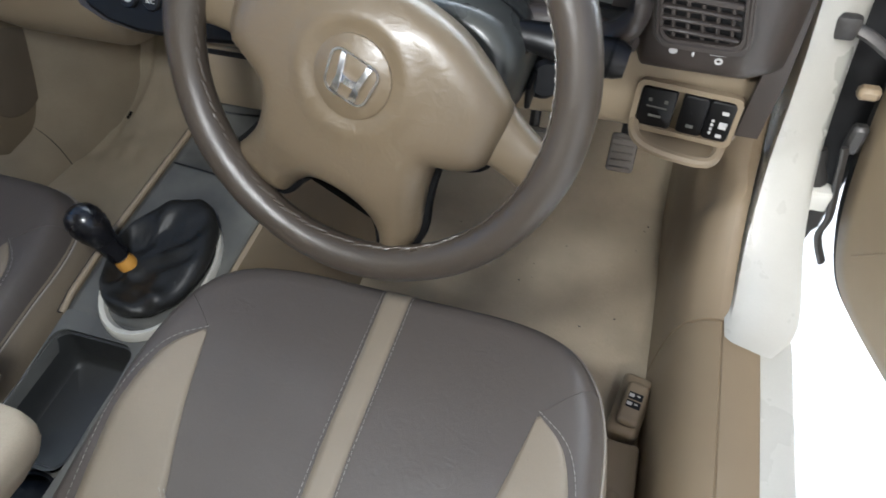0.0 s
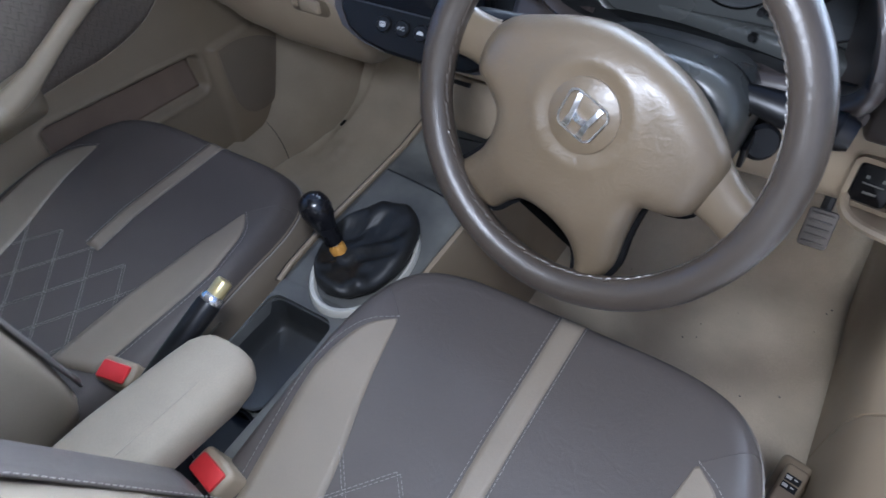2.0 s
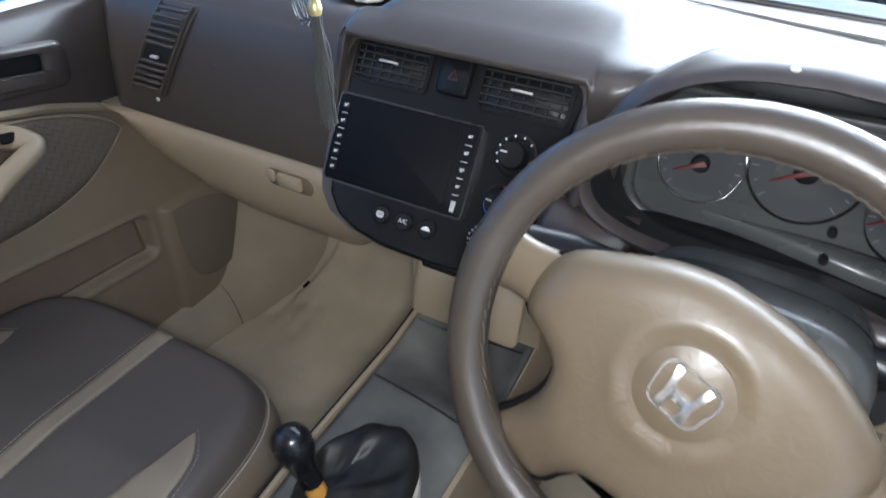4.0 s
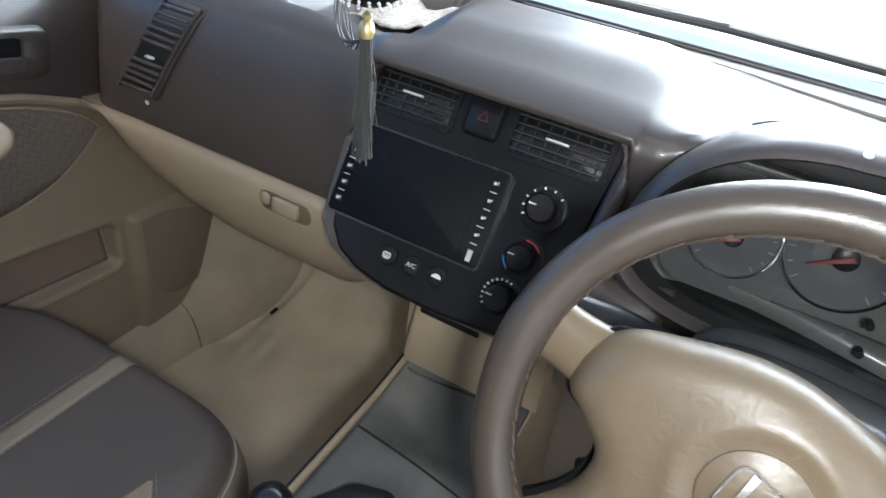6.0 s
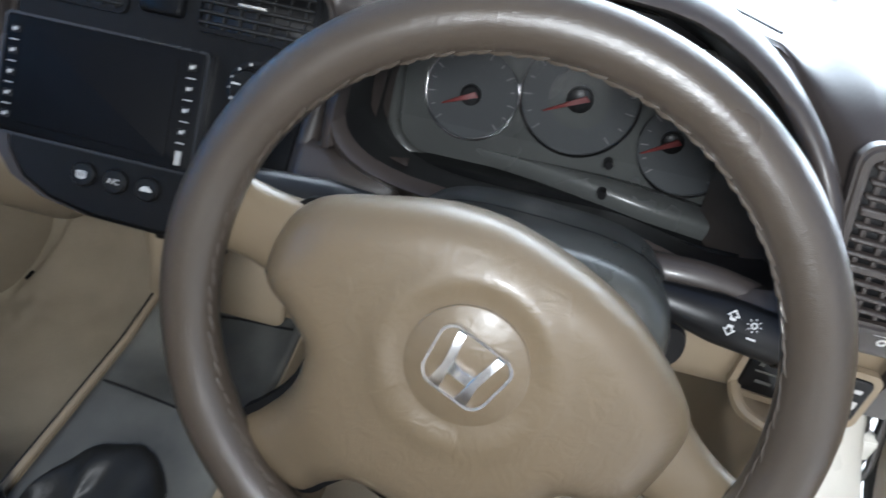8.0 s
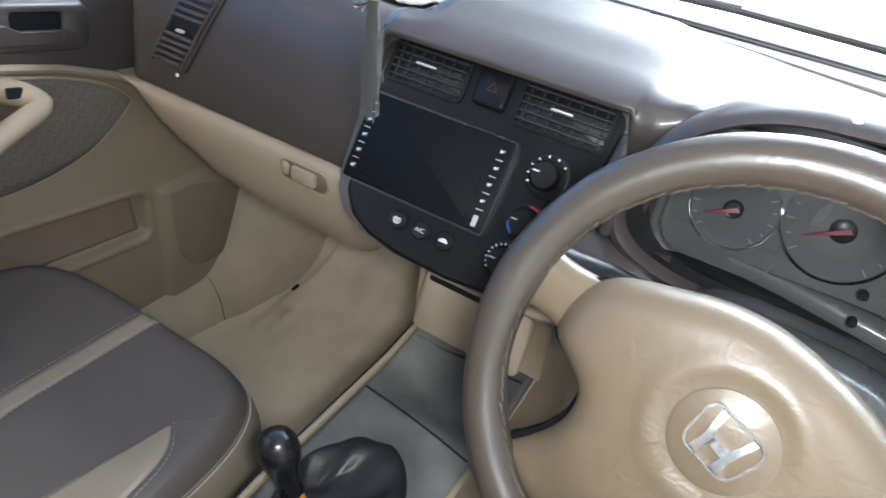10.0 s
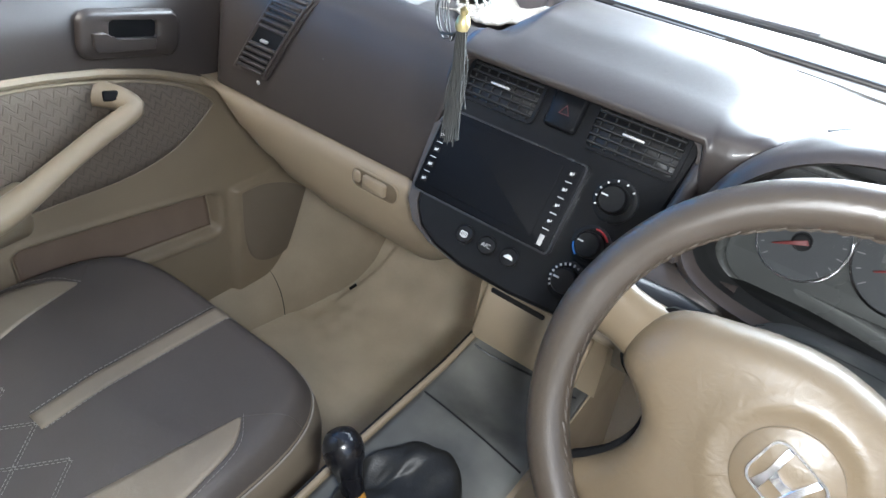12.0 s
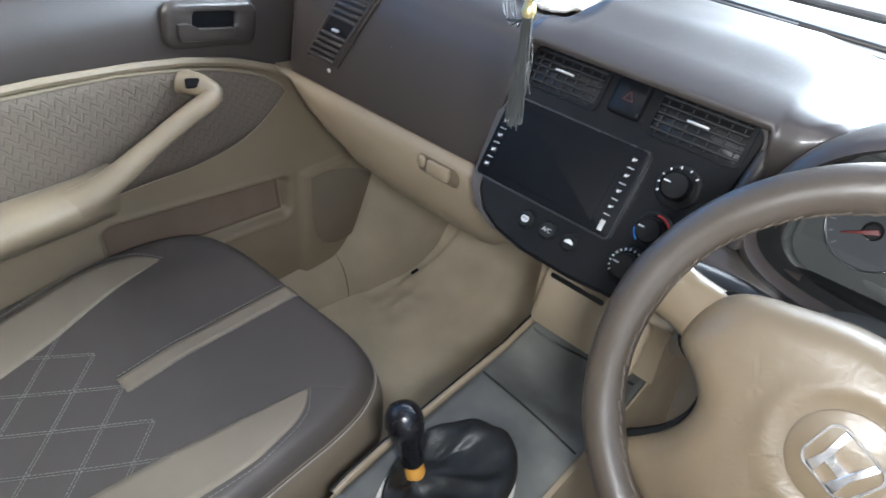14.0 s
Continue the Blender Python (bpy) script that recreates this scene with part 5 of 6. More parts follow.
part("ring", loft([ring_oval(1.08, 0.358), ring_oval(1.075, 0.368), ring_oval(1.05, 0.372), ring_oval(0.98, 0.370), ring_oval(0.93, 0.362)], caps=False), RING, gear, "silver trim ring")
bl = [boot_ring(1.0, 0.364, 0.0), boot_ring(1.04, 0.378, 0.01), boot_ring(0.97, 0.388, 0.02), boot_ring(0.86, 0.391, 0.05), boot_ring(0.74, 0.388, 0.08), boot_ring(0.62, 0.383, 0.10), boot_ring(0.50, 0.378, 0.12), boot_ring(0.38, 0.374, 0.12), boot_ring(0.27, 0.371, 0.06), boot_ring(0.18, 0.374, 0.0)]
for l in bl[1:-1]:
    for p in l:
        fold = 1 - 2 * abs(noise.noise(p * 21 + V(4, 1, 7)))
        p.z += 0.010 * fold * fold - 0.004 + 0.005 * noise.noise(p * 48)
part("boot", loft(bl), BOOT, gear, "creased black leather boot", sub=1, sharp=80)
shaft0, shaft1 = V(0.0455, -0.0255, 0.366), V(0.0205, -0.0275, 0.450)
ax = (shaft1 - shaft0).normalized()
KM = Matrix.Translation(shaft0) @ ax.to_track_quat("Z", "Y").to_matrix().to_4x4()
part("collar", lathe([(0.0115, 0.0), (0.0120, 0.004), (0.0120, 0.012), (0.0105, 0.016), (0.0105, 0.018)], KM, 24), BRASS, gear, "amber collar")
part("shaft", lathe([(0.008, 0.015), (0.008, 0.03)], KM, 16), SILVER, gear)
part("knob", lathe([(0.0, 0.022), (0.0125, 0.022), (0.0135, 0.026), (0.0140, 0.040), (0.0165, 0.056), (0.0205, 0.068), (0.0225, 0.080), (0.0215, 0.090), (0.0175, 0.099), (0.010, 0.1045), (0.0, 0.106)], KM, 32), GLOSS, gear, "glossy black knob", sharp=60)

# handbrake
hb = thing("handbrake", (0.02, -0.36, 0.33), "black handbrake with a brass release button", "handbrake")
h0, h1 = V(0.005, -0.40, 0.378), V(0.041, -0.208, 0.480)
ax = (h1 - h0).normalized()
HM = Matrix.Translation(h0) @ ax.to_track_quat("Z", "Y").to_matrix().to_4x4()
L = (h1 - h0).length
part("grip", lathe([(0.011, 0), (0.013, 0.02), (0.0145, L * 0.6), (0.0150, L - 0.026), (0.0135, L - 0.022)], HM, 24), BLACK, hb, "black plastic grip")
part("ferrule", lathe([(0.0135, L - 0.024), (0.0142, L - 0.022), (0.0138, L - 0.016), (0.0118, L - 0.013)], HM, 24), CHROME, hb, "worn chrome ferrule")
part("button", lathe([(0.0105, L - 0.014), (0.0105, L + 0.004), (0.0090, L + 0.007), (0, L + 0.007)], HM, 20), GOLD, hb, "brass release button")

# armrest
arm = thing("armrest", (0.075, -0.50, 0.34), "tan cloth-covered armrest between the seats", "armrest")
def arm_ring(y, k, dz):
    """Section of the armrest, narrower below than above."""
    cx = 0.087 - 0.10 * max(0.0, -0.29 - y) if y > -0.46 else 0.070
    out = []
    for i in range(32):
        c, s = sgnpow(math.cos(2 * math.pi * i / 32), 0.66), sgnpow(math.sin(2 * math.pi * i / 32), 0.66)
        out.append(V(cx + 0.0515 * k * c * (1 if s > 0 else 1 - 0.42 * s * s), y, 0.434 + dz + (0.032 if s > 0 else 0.048) * k * s))
    return out
part("pad", loft([arm_ring(-0.250, 0.40, 0.002), arm_ring(-0.253, 0.62, 0.001), arm_ring(-0.261, 0.80, 0.0), arm_ring(-0.274, 0.93, 0.0), arm_ring(-0.30, 1.0, 0), arm_ring(-0.40, 1.02, 0.004), arm_ring(-0.55, 1.0, 0.010), arm_ring(-0.66, 0.98, 0.012), arm_ring(-0.69, 0.85, 0.012), arm_ring(-0.70, 0.5, 0.012)]), TAN_SOFT, arm, "tan cloth armrest pad", sharp=80)
part("seam", sweep(curve_through([(0.090, -0.262, 0.458), (0.104, -0.30, 0.4645), (0.100, -0.40, 0.4690), (0.092, -0.52, 0.4750), (0.088, -0.64, 0.4770)], 20), 0.0009, 5), SEAT_TAN, arm)
part("bracket", box(0.08, -0.62, 0.35, 0.06, 0.12, 0.05, 0.006), SOFT_BLACK, arm)

# seat belt buckles
def buckle(x, y, z, rx, rz):
    b = thing("seat_belt_buckle", (x, y, z - 0.10), "tan seat belt buckle with a red release button", "buckle", "seat belt buckles")
    m = pose(x, y, z, rx, 0, rz)
    part("housing", box(0, 0, -0.036, 0.056, 0.034, 0.085, 0.008, 3, m), TAN, b)
    part("button", box(0, -0.003, 0.0075, 0.042, 0.024, 0.007, 0.003, 2, m), RED, b, "red release button")
    part("stem", box(0, 0, -0.11, 0.026, 0.010, 0.10, 0.003, 2, m), SOFT_BLACK, b)
buckle(0.140, -0.360, 0.382, 12, -12)
buckle(-0.078, -0.325, 0.362, 12, 12)

# ---- front seats ----
SW, SL = 0.268, 0.29
def seat_r(x, y):
    return (abs(x / SW) ** 4.2 + abs((y + SL) / SL) ** 4.2) ** 0.2381
def seat_top(x, y):
    r = seat_r(x, y)
    z = 0.366 + 0.016 * min(1, (abs(x) / 0.21) ** 2.5) - 0.030 * max(0, min(1, (-y - 0.22) / 0.25))
    z -= 0.052 * max(0, (r - 0.89) / 0.11) ** 2.2
    return z
def on_seat(x, y, off=0.0015):
    return V(x, y, seat_top(x, y) + off)
def drape(line_a, line_b, n, m, off=0.0015):
    """Panel lying on the cushion between two plan lines."""
    a, b = curve_through([(x, y, 0) for x, y in line_a], n), curve_through([(x, y, 0) for x, y in line_b], n)
    return loft([[on_seat(*(p.lerp(q, k / m)).to_2d(), off) for k in range(m + 1)] for p, q in zip(a, b)], ring=False, caps=False)
def drape_line(pts, n=40, off=0.0022):
    return [on_seat(p.x, p.y, off) for p in curve_through([(x, y, 0) for x, y in pts], n)]

def build_seat(recline, ahead):
    s = thing("front_seat", (0, 0, 0), "grey-brown and tan leatherette front seat with pale stitching", "car seat", "front seats")
    n = 72
    def ring(r, dz=None, z=None, grow=1.0):
        out = []
        for i in range(n):
            a = 2 * math.pi * i / n
            x, y = SW * r * grow * sgnpow(math.cos(a), 0.476), -SL + SL * r * grow * sgnpow(math.sin(a), 0.476)
            out.append(V(x, y, seat_top(x, y) if z is None else z))
        return out
    part("cushion", loft([ring(r) for r in (0.02, 0.2, 0.4, 0.55, 0.68, 0.76, 0.82, 0.86, 0.90, 0.93, 0.96, 0.982)], caps=False), SEAT, s, "grey-brown seat cushion", sharp=80)
    part("side_skirt", loft([ring(0.976), ring(0.99), ring(1.0), ring(1.0, z=0.318, grow=1.010), ring(1.0, z=0.295, grow=1.022), ring(1.0, z=0.24, grow=1.025), ring(1.0, z=0.17, grow=1.0), ring(1.0, z=0.14, grow=0.96)], caps=False), SEAT_TAN, s, "tan side skirt", sharp=80)
    part("base_frame", box(0, -0.27, 0.09, 0.40, 0.42, 0.10, 0.01), SOFT_BLACK, s)
    for x in (-0.19, 0.19):
        part("seat_rail", box(x, -0.25, 0.022, 0.04, 0.56, 0.045, 0.006), METAL, s)
    part("centre_stripe", drape([(-0.0155, -0.012), (-0.015, -0.10), (-0.015, -0.30)], [(0.0155, -0.012), (0.015, -0.10), (0.015, -0.30)], 24, 4), SEAT_TAN, s, "tan centre stripe", face=(0, 0, 1), solid=0.002)
    for k in (-1, 1):
        part("bolster_patch", drape([(k * 0.187, -0.141), (k * 0.176, -0.19), (k * 0.159, -0.26), (k * 0.137, -0.34), (k * 0.115, -0.47)], [(k * 0.190, -0.139), (k * 0.219, -0.172), (k * 0.232, -0.226), (k * 0.232, -0.280), (k * 0.205, -0.45)], 26, 8), SEAT_TAN, s, "tan bolster patch", face=(0, 0, 1), solid=0.002)
        part("stitching", spots(drape_line([(k * 0.0185, -0.010), (k * 0.018, -0.15), (k * 0.018, -0.30)])), THREAD, s, "pale stitching")
        part("stitching", spots(drape_line([(k * 0.188, -0.134), (k * 0.224, -0.168), (k * 0.239, -0.224), (k * 0.239, -0.284), (k * 0.213, -0.45)])), THREAD, s, "pale stitching")
    part("edge_piping", sweep([ring(0.985)[i] + V(0, 0, 0.001) for i in range(n)], 0.0016, 6, closed=True), PIPING, s, "pale edge piping")
    for k in (-1, 1):
        part("panel_seam", sweep(drape_line([(k * 0.190, -0.134), (k * 0.215, -0.110), (k * 0.245, -0.085)], 14, 0.0002), 0.0006, 5), SEAT, s)
    dia = []
    for k in range(-3, 4):
        for d in (-1, 1):
            pts = []
            for f in span(0, 1, 20):
                x, y = k * 0.080 + d * 0.17 * f, -0.30 - 0.20 * f
                if abs(x) < 0.155 - 0.18 * (-(y + 0.30)):
                    pts.append(on_seat(x, y, 0.0016))
            if len(pts) > 2:
                dia.append(spots(pts, 0.0042, 0.0022, 0.00045))
                dia.append(spots([p + V(0.005, 0, 0) for p in pts], 0.0042, 0.0022, 0.0004))
    part("quilting", join(*dia), THREAD, s, "diamond quilt stitching")
    # backrest
    R = pose(0, -0.555 + ahead, 0.330, recline, 0, 0)
    def back(h, w, t, bol):
        out = []
        for i in range(48):
            a = 2 * math.pi * i / 48
            c, q = sgnpow(math.cos(a), 0.6), sgnpow(math.sin(a), 0.6)
            y = t * q + (bol * abs(c) ** 1.8 if q > 0 else 0)
            out.append(R @ V(w * c, y, h))
        return out
    part("backrest", loft([back(-0.02, 0.20, 0.05, 0.02), back(0.0, 0.255, 0.065, 0.045), back(0.08, 0.268, 0.070, 0.060), back(0.22, 0.270, 0.070, 0.065), back(0.36, 0.262, 0.062, 0.055), back(0.48, 0.225, 0.055, 0.03), back(0.555, 0.185, 0.048, 0.01), back(0.585, 0.14, 0.03, 0.0)]), SEAT_TAN, s, "tan backrest with grey facing", sharp=80, sub=1)
    def facing(u, v):
        h = 0.02 + 0.52 * v
        w = (0.250 if h < 0.36 else 0.250 - 0.11 * (h - 0.36) / 0.2)
        x = w * (2 * u - 1)
        c = abs(x) / 0.268
        y = 0.068 * (1 - c ** 4) ** 0.25 * (1 if h < 0.3 else 1 - 0.35 * (h - 0.3) / 0.28) + (0.062 * c ** 1.8 if h < 0.36 else 0.062 * c ** 1.8 * max(0, 1 - (h - 0.36) / 0.18)) + 0.003
        return R @ V(x, y, h)
    def band(u0, u1, n, v0=0.0):
        return surface(lambda u, v: facing(u0 + (u1 - u0) * u, v0 + (1 - v0) * v), n, 24)
    part("backrest_facing", band(0.24, 0.76, 12), SEAT, s, "grey-brown backrest facing", face=(0, 1, 0), solid=0.003, sharp=80)
    for u0, u1 in ((-0.02, 0.10), (0.90, 1.02)):
        part("bolster_edge", band(u0, u1, 5, 0.09), SEAT, s, "grey-brown bolster edge", face=(0, 1, 0), solid=0.003, sharp=80)
    for u in (0.108, 0.23, 0.77, 0.892):
        part("stitching", spots([facing(u, v) + V(0, 0.003, 0.001) for v in span(0, 1, 24)], 0.0050, 0.003, 0.0005), THREAD, s)
    part("headrest", loft([[R @ V(w * sgnpow(math.cos(a), 0.6), 0.045 * sgnpow(math.sin(a), 0.7), h) for a in [2 * math.pi * i / 32 for i in range(32)]] for h, w in ((0.62, 0.09), (0.63, 0.12), (0.70, 0.13), (0.76, 0.12), (0.775, 0.08))]), SEAT, s, sharp=80)
    for x in (-0.05, 0.05):
        part("headrest_post", sweep([R @ V(x, 0, 0.56), R @ V(x, 0, 0.64)], 0.006, 8), CHROME, s)
    return s

seat = build_seat(22, 0.045)
seat.matrix_basis = pose(0.386, 0.050, 0) @ Matrix.Diagonal((1.02, 1, 1, 1))
seat2 = build_seat(7, -0.015)
seat2.matrix_basis = pose(-0.334, 0.112, 0) @ Matrix.Diagonal((0.975, 1, 0.935, 1))
seat2["label"] = "grey-brown and tan leatherette front seat beside the passenger door"

# ---- rear bench ----
bench = thing("rear_bench", (0.08, -1.45, 0.0), "tan rear bench behind the front seats", "car seat")
part("cushion", box(0.08, -1.38, 0.27, 1.30, 0.50, 0.22, 0.06, 4), SEAT_TAN, bench)
part("backrest", box(0.08, -1.64, 0.60, 1.30, 0.16, 0.60, 0.06, 4, Matrix()), SEAT_TAN, bench)

# ---- passenger door ----
DX = -0.600
door = thing("passenger_door", (-0.64, 0.0, 0.1), "closed passenger door with brown top, tan panel and woven insert", "car door")
BELT = [(-1.0, 0.648), (-0.40, 0.652), (-0.10, 0.648), (0.02, 0.640), (0.10, 0.630), (0.18, 0.612), (0.26, 0.582), (0.33, 0.542), (0.40, 0.49), (0.50, 0.42)]
def belt(y):
    for (y0, z0), (y1, z1) in zip(BELT, BELT[1:]):
        if y0 <= y <= y1:
            return z0 + (z1 - z0) * (y - y0) / (y1 - y0)
    return BELT[-1][1]
part("upper_panel", surface(lambda u, v: V(DX + 0.012 - 0.03 * v ** 3, -1.0 + 1.56 * u, (belt(-1.0 + 1.56 * u) - 0.004) * (1 - v) + (0.752 - 0.03 * max(0, u - 0.6)) * v), 60, 10), BROWN, door, "dark brown upper door trim", face=(1, 0, 0), solid=0.02, sharp=60)
def pocket_span(y):
    """Lower and upper edge of the map pocket."""
    return 0.2875 - 0.075 * y, 0.3880 - 0.104 * y
def door_skin(u, v):
    y = -1.0 + 1.50 * u
    z = 0.09 + (belt(y) - 0.088) * v
    x = DX - 0.006 + 0.016 * math.sin(math.pi * v) ** 0.5
    zb, zt = pocket_span(y)
    a, b, r = min(y + 0.080, 0.283 - y), min(zt - z, z - zb), 0.020
    gap = r - math.hypot(r - a, r - b) if a < r and b < r else min(a, b)
    x -= (0.034 - 0.016 * (zt - z) / (zt - zb)) * step(0.0, 0.009, gap)
    x += 0.0025 * math.exp(-((gap + 0.006) / 0.005) ** 2)
    x += 0.012 * step(0.300, 0.318, y) * step(0.36, 0.345, z)
    return V(x, y, z)
part("lower_panel", surface(door_skin, 300, 200), TAN, door, "tan moulded door panel with a map pocket", face=(1, 0, 0), solid=0.02, sharp=60)
def pocket_lining(u, v):
    y = -0.068 + 0.339 * u
    zb, zt = pocket_span(y)
    z = zb + 0.012 + (zt - zb - 0.024) * v
    p = door_skin((y + 1.0) / 1.50, (z - 0.09) / (belt(y) - 0.088))
    return p + V(0.0016, 0, 0)
part("pocket_lining", surface(pocket_lining, 40, 14), LINING, door, "brown lining of the map pocket", face=(1, 0, 0), solid=0.001, sharp=60)
part("belt_edge", sweep([V(DX + 0.010, y, belt(y) - 0.002) for y in span(-0.9, 0.38, 50)], 0.0075, 8), TAN, door)
# woven insert: outline in (y, z)
IM = Matrix(((0, 0, 1, DX + 0.0085), (1, 0, 0, 0), (0, 1, 0, 0), (0, 0, 0, 1)))
top_line = curve_through([(-0.95, 0.634, 0), (-0.40, 0.638, 0), (-0.05, 0.633, 0), (0.10, 0.615, 0), (0.20, 0.589, 0), (0.262, 0.557, 0), (0.284, 0.533, 0)], 30)
low_line = curve_through([(-0.95, 0.43, 0), (-0.40, 0.43, 0), (-0.03, 0.446, 0), (0.10, 0.449, 0), (0.19, 0.468, 0), (0.248, 0.502, 0), (0.282, 0.531, 0)], 30)
part("fabric_insert", loft([[V(DX + 0.0135, p.lerp(q, k / 8).x, p.lerp(q, k / 8).y) for k in range(9)] for p, q in zip(top_line, low_line)], ring=False, caps=False), FABRIC, door, "woven fabric insert", face=(1, 0, 0), solid=0.004)
part("insert_edge", sweep([V(DX + 0.0125, p.x, p.y) for p in top_line + low_line[::-1]], 0.0030, 6), TAN, door)
# release handle
RM = pose(DX + 0.006, 0.152, 0.676, 90, 0, 90) @ pose(0, 0, 0, 0, 0, -8.5)
def bezel_ring(w, h, r, d):
    return [RM @ V(x, y, d) for x, y in rounded(w, h, r, 6)]
def well_ring(k, d):
    return [RM @ V(0.002 + x * k, 0.007 + y * k, d) for x, y in rounded(0.074, 0.027, 0.007, 6)]
rh = part("release_bezel", loft([bezel_ring(0.158, 0.070, 0.020, 0.004), bezel_ring(0.153, 0.065, 0.018, 0.012), bezel_ring(0.146, 0.058, 0.016, 0.015), well_ring(1.06, 0.013), well_ring(1.0, 0.010), well_ring(0.94, 0.007)], caps=False), BROWN, door, "brown bezel of the release handle", face=(1, 0, 0), sharp=50)
part("bezel_well", plate(rounded(0.080, 0.032, 0.008, 5, 0.002, 0.007), 0.002, RM @ pose(0, 0, 0.0065), 0.0005), SOFT_BLACK, rh)
part("release_lever", plate([(-0.062, 0.004), (-0.045, 0.005), (-0.036, 0.001), (-0.028, -0.004), (0.034, -0.004), (0.037, -0.010), (0.034, -0.021), (-0.040, -0.023), (-0.056, -0.022), (-0.060, -0.014)][::-1], 0.009, RM @ pose(0, 0, 0.010), 0.003), BROWN, rh, "brown release lever")
part("lever_edge", sweep([RM @ V(-0.034, 0.0, 0.0185), RM @ V(-0.026, -0.0045, 0.019), RM @ V(0.033, -0.0045, 0.019)], 0.0012, 6), BROWN, rh)
# pull handle and armrest
pull = curve_through([(DX + 0.010, 0.090, 0.600), (DX + 0.040, 0.108, 0.596), (DX + 0.060, 0.112, 0.586), (DX + 0.066, 0.065, 0.570), (DX + 0.068, 0.0, 0.541), (DX + 0.070, -0.055, 0.514), (DX + 0.068, -0.095, 0.496), (DX + 0.058, -0.14, 0.482)], 28)
part("pull_handle", sweep(pull, [0.0205 - 0.004 * min(1, k / 6) + 0.010 * max(0, (k - 16) / 12) for k in range(29)], 14, flat=0.85), TAN, door, "tan pull handle", sharp=80)
part("handle_screw_hole", box(0, 0, 0, 0.012, 0.021, 0.015, 0.002, 1, pose(-0.562, 0.094, 0.604, 0, -26, -28)), DISPLAY, door)
part("door_armrest", loft([[V(DX - 0.01, y, 0.500), V(DX + 0.05 * k, y, 0.510), V(DX + 0.078 * k, y, 0.502), V(DX + 0.084 * k, y, 0.482), V(DX + 0.066 * k, y, 0.452), V(DX + 0.02, y, 0.412), V(DX - 0.01, y, 0.405)] for y, k in ((-0.035, 0.20), (-0.055, 0.55), (-0.085, 0.92), (-0.12, 1.14), (-0.30, 1.22), (-0.90, 1.2))]), TAN, door, "tan door armrest", sub=2, sharp=80)
# speaker
so = curve_through([(0.324, 0.342, 0), (0.38, 0.341, 0), (0.45, 0.316, 0), (0.505, 0.27, 0), (0.49, 0.205, 0), (0.445, 0.160, 0), (0.39, 0.152, 0), (0.345, 0.18, 0), (0.326, 0.25, 0), (0.324, 0.342, 0)], 45)[:-1]
part("speaker_grille", plate([(p.x, p.y) for p in so], 0.004, IM @ pose(0, 0, 0.010), 0.002), GRILLE, door, "brown speaker grille")
side_glass = single("passenger_window", surface(lambda u, v: V(-0.618 + 0.09 * v, -0.70 + 1.10 * u - 0.25 * v * u, 0.75 + 0.44 * v), 8, 6), GLASS, "clear passenger side window glass", "window", "structure")
side_glass.visible_shadow = False

# ---- driver's door, wide open ----
dd = thing("driver_door", (0.93, 0.52, -0.05), "open driver's door with tan inner panel", "car door")
DM = pose(0.945, 0.560, 0, 0, 0, -62)
dout = curve_through([(0.045, 0.30, 0), (0.082, 0.18, 0), (0.145, 0.090, 0), (0.27, 0.055, 0), (0.5, 0.04, 0), (0.95, 0.05, 0), (1.0, 0.2, 0), (1.0, 0.66, 0), (0.5, 0.70, 0), (0.02, 0.70, 0), (0.02, 0.45, 0), (0.045, 0.30, 0)], 60)[:-1]
def door_ring(k, off):
    return [DM @ V(0.5 + (p.x - 0.5) * k, off, 0.37 + (p.y - 0.37) * k) for p in dout]
part("outer_skin", loft([door_ring(1.02, 0.095), door_ring(1.04, 0.06), door_ring(1.03, 0.02)]), PAINT, dd, "white outer skin")
part("inner_card", loft([door_ring(0.99, 0.03), door_ring(0.995, 0.0), door_ring(0.97, -0.015), door_ring(0.90, -0.02), door_ring(0.3, -0.025)]), TAN, dd, "tan inner door card", sharp=70)
part("check_strap", sweep(curve_through([(0.845, 0.49, 0.52), (0.88, 0.475, 0.515), (0.93, 0.47, 0.49), (1.0, 0.50, 0.475)], 12), 0.009, 8, flat=0.6), METAL, dd, "steel door check strap")
part("strap_mount", box(0.850, 0.478, 0.522, 0.035, 0.02, 0.035, 0.008, 2), METAL, dd)
part("hinge", box(0.918, 0.465, 0.238, 0.045, 0.03, 0.048, 0.010, 2, Matrix()), PAINT, dd, "white painted hinge")
part("hinge", box(0.915, 0.50, 0.62, 0.05, 0.05, 0.06, 0.01, 2), PAINT, dd, "white painted hinge")
part("hinge_arm", sweep(curve_through([(0.925, 0.475, 0.335), (0.938, 0.465, 0.27), (0.950, 0.455, 0.21), (0.948, 0.448, 0.17), (0.972, 0.44, 0.12)], 16), 0.008, 8, flat=0.6), METAL, dd, "worn steel hinge arm")
part("wiring_boot", sweep(curve_through([(0.890, 0.500, 0.30), (0.912, 0.475, 0.245), (0.928, 0.462, 0.20), (0.918, 0.455, 0.15), (0.902, 0.45, 0.095)], 16), [0.024 - 0.0012 * k + 0.003 * (k % 2) for k in range(17)], 10), RUBBER, dd, "black wiring boot")
# flat black sheet in place of the shade deep in the hinge gap
part("cavity_shade", box(0.930, 0.560, 0.42, 0.11, 0.012, 0.66, 0.004, 1), SOFT_BLACK, dd, "black sheet standing in for the shade of the hinge cavity")
part("bracket", box(0.935, 0.485, 0.345, 0.022, 0.02, 0.05, 0.005, 1, Matrix()), METAL, dd)
part("bracket", box(0.925, 0.500, 0.415, 0.03, 0.02, 0.02, 0.005, 1, Matrix()), TAN, dd)
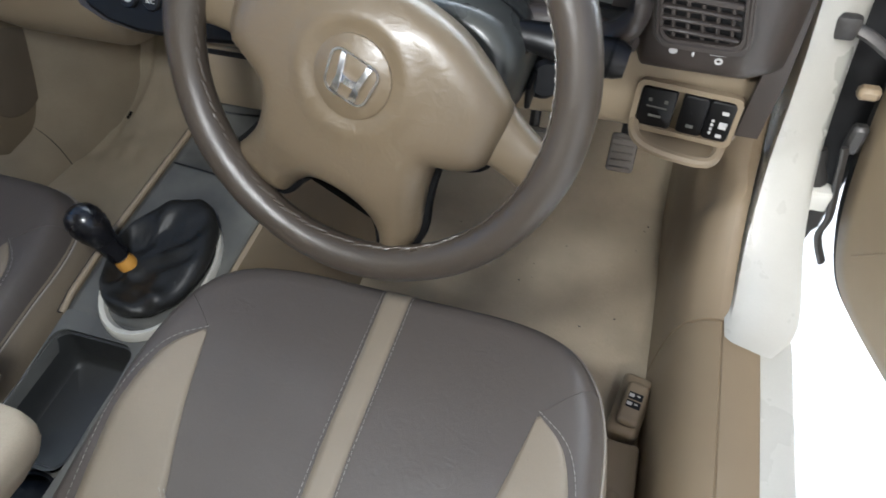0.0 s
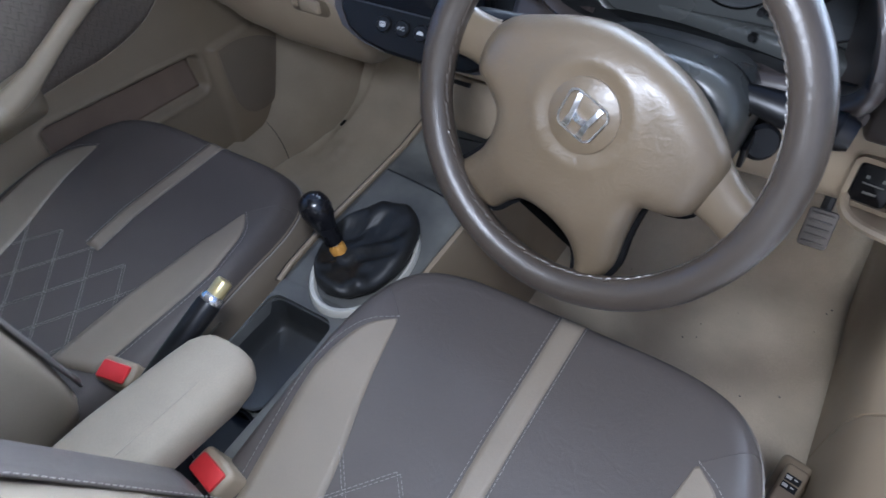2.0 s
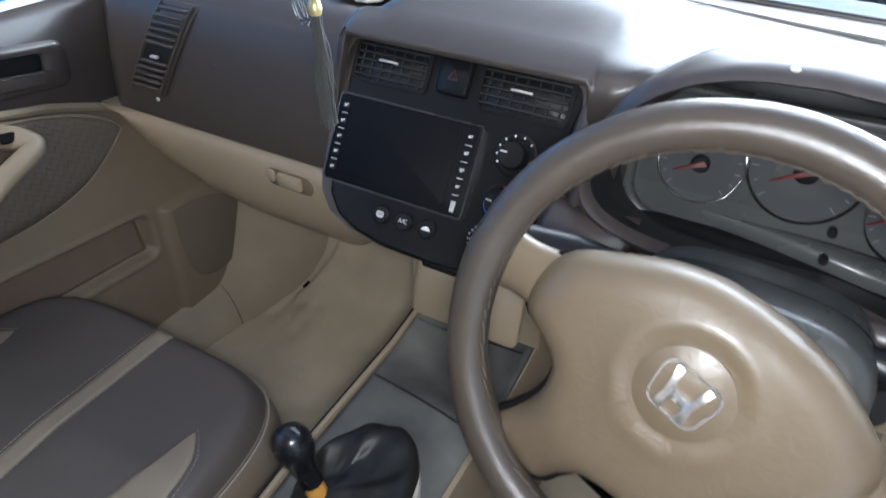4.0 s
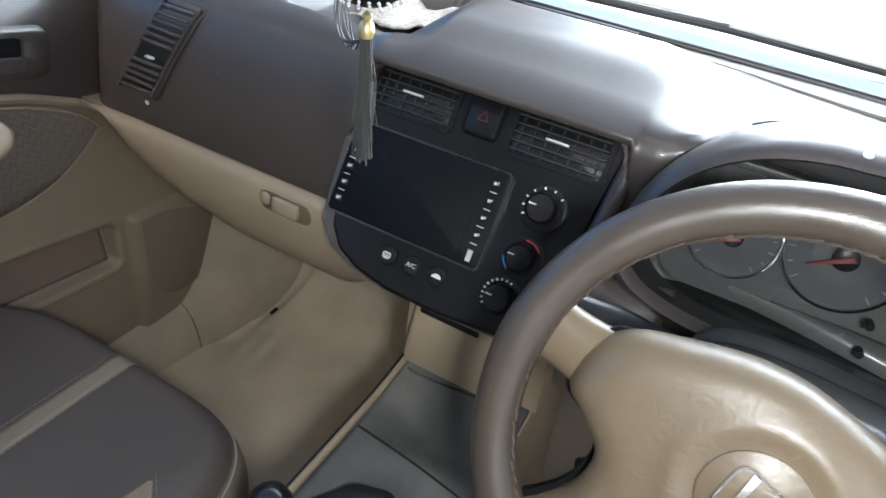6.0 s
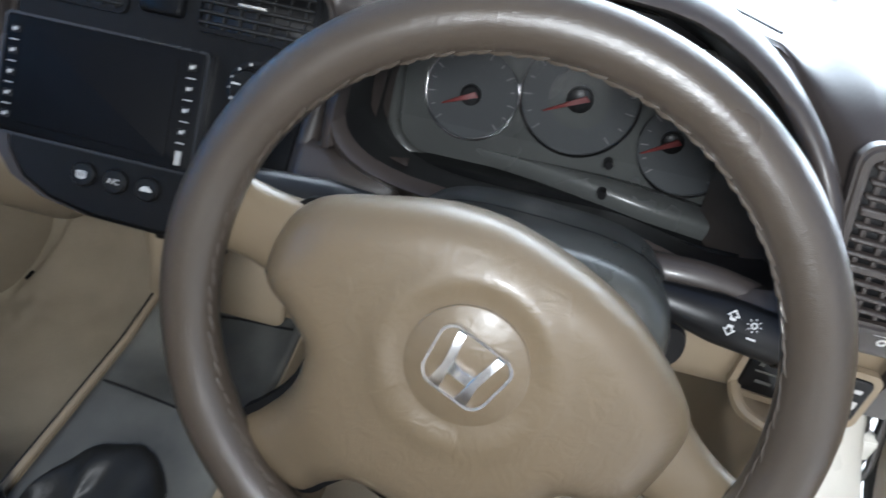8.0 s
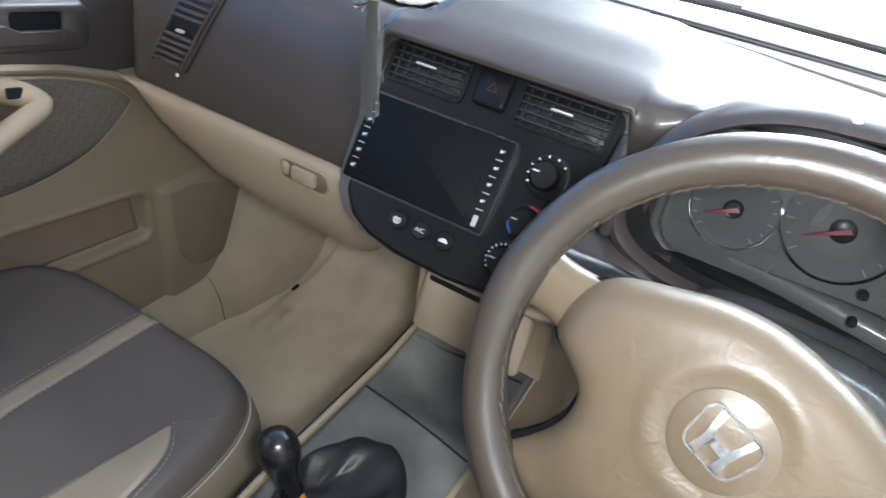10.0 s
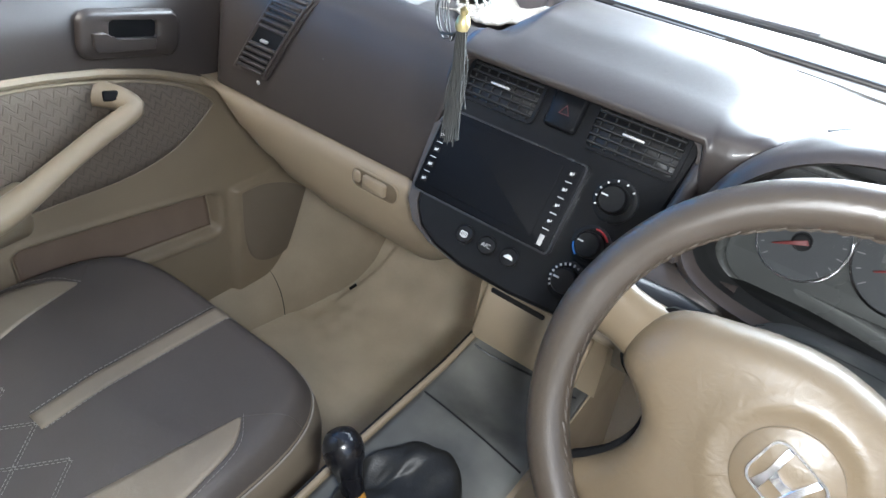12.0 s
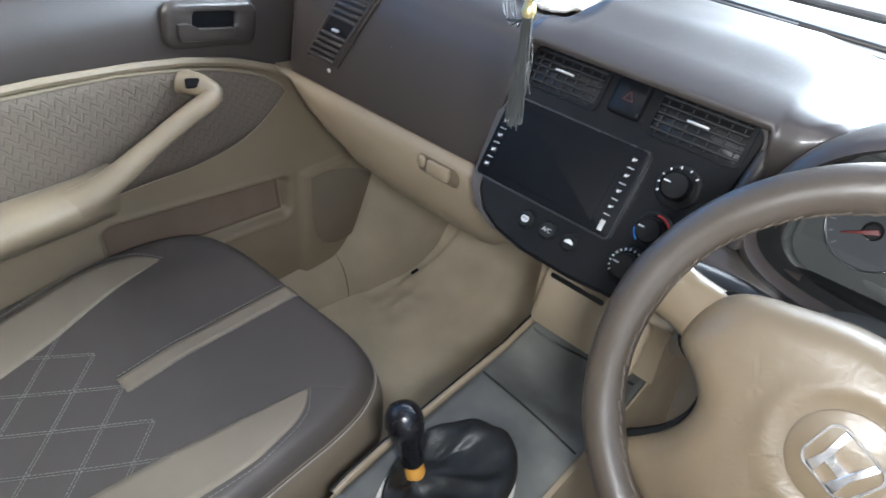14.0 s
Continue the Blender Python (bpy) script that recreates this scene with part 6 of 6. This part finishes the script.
part("edge_seal", sweep(curve_through([DM @ V(a, 0.02, z) for a, z in ((0.010, 0.70), (0.010, 0.46), (0.030, 0.30), (0.066, 0.172), (0.128, 0.078), (0.20, 0.050))], 30), 0.012, 8), RUBBER, dd, "black door seal")
part("card_crease", sweep(curve_through([DM @ V(a, -0.0215, z) for a, z in ((0.15, 0.17), (0.25, 0.29), (0.40, 0.37), (0.8, 0.40))], 20), 0.002, 6), TAN, dd)

# ---- hanging ornament and lace ----
orn = thing("hanging_ornament", (0.016, 0.095, 0.91), "hanging ornament with a beaded dark disc and grey tassel", "ornament")
part("cord", sweep([(0.012, 0.097, 0.92), (0.014, 0.095, 1.20)], 0.0012, 5), FRINGE, orn)
part("bead", lathe([(0.0, 0), (0.005, 0.001), (0.0065, 0.006), (0.005, 0.012), (0.003, 0.014), (0.004, 0.018), (0.0, 0.021)], pose(0.0145, 0.096, 0.866), 16), GOLD, orn, "gold bead")
part("disc", lathe([(0.0, -0.016), (0.014, -0.014), (0.026, -0.006), (0.030, 0.004), (0.026, 0.016), (0.0, 0.026)], pose(0.014, 0.097, 0.906), 28), BLACK, orn, "dark beaded disc")
part("disc_beads", join(*[lathe([(0, -0.0016), (0.0016, 0), (0, 0.0016)], Matrix.Translation((0.014 + rr * math.cos(a), 0.097 + rr * math.sin(a), zz)), 6) for rr, zz, cnt in ((0.0285, 0.899, 26), (0.024, 0.8955, 20), (0.0185, 0.892, 14)) for a in [2 * math.pi * k / cnt for k in range(cnt)]]), WHITE, orn)
rnd = random.Random(4)
strands = []
for k in range(84):
    a, r = rnd.uniform(0, 6.28), rnd.uniform(0, 0.0048)
    x0, y0 = 0.0145 + r * math.cos(a), 0.096 + r * math.sin(a)
    ln = rnd.uniform(0.06, 0.105)
    path = [(x0, y0, 0.868)]
    for j in range(1, 6):
        path.append((x0 + 1.5 * (x0 - 0.0145) * j / 5 + rnd.uniform(-0.0012, 0.0012) + 0.003 * j / 5, y0 + rnd.uniform(-0.0012, 0.0012), 0.868 - ln * j / 5))
    strands.append(sweep(path, 0.0005, 4))
part("tassel", join(*strands), FRINGE, orn, "grey thread tassel")
loops_ = []
for k in range(9):
    dx = rnd.uniform(-0.008, 0.008)
    loops_.append(sweep(curve_through([(0.0 + dx - 0.022, 0.115, 0.905), (-0.024 + dx, 0.115, 0.87 + rnd.uniform(-0.01, 0.01)), (-0.012 + dx, 0.11, 0.852 + rnd.uniform(-0.006, 0.006)), (0.006, 0.10, 0.862)], 10), 0.0006, 4))
part("loose_fringe", join(*loops_), FRINGE, orn)

lace_b = surface(lambda u, v: V(-0.215 + 0.13 * u + 0.012 * math.sin(9 * v), 0.385 + 0.11 * v + 0.01 * math.sin(7 * u), 0.792), 40, 34)
for v in lace_b.verts:
    v.co.z += -0.006 + 0.014 * noise.noise(v.co * 22) + 0.006 * noise.noise(v.co * 60)
single("lace_cloth", lace_b, LACE, "crumpled off-white crochet cloth on the dashboard", "cloth", face=(0, 0, 1), solid=0.002)
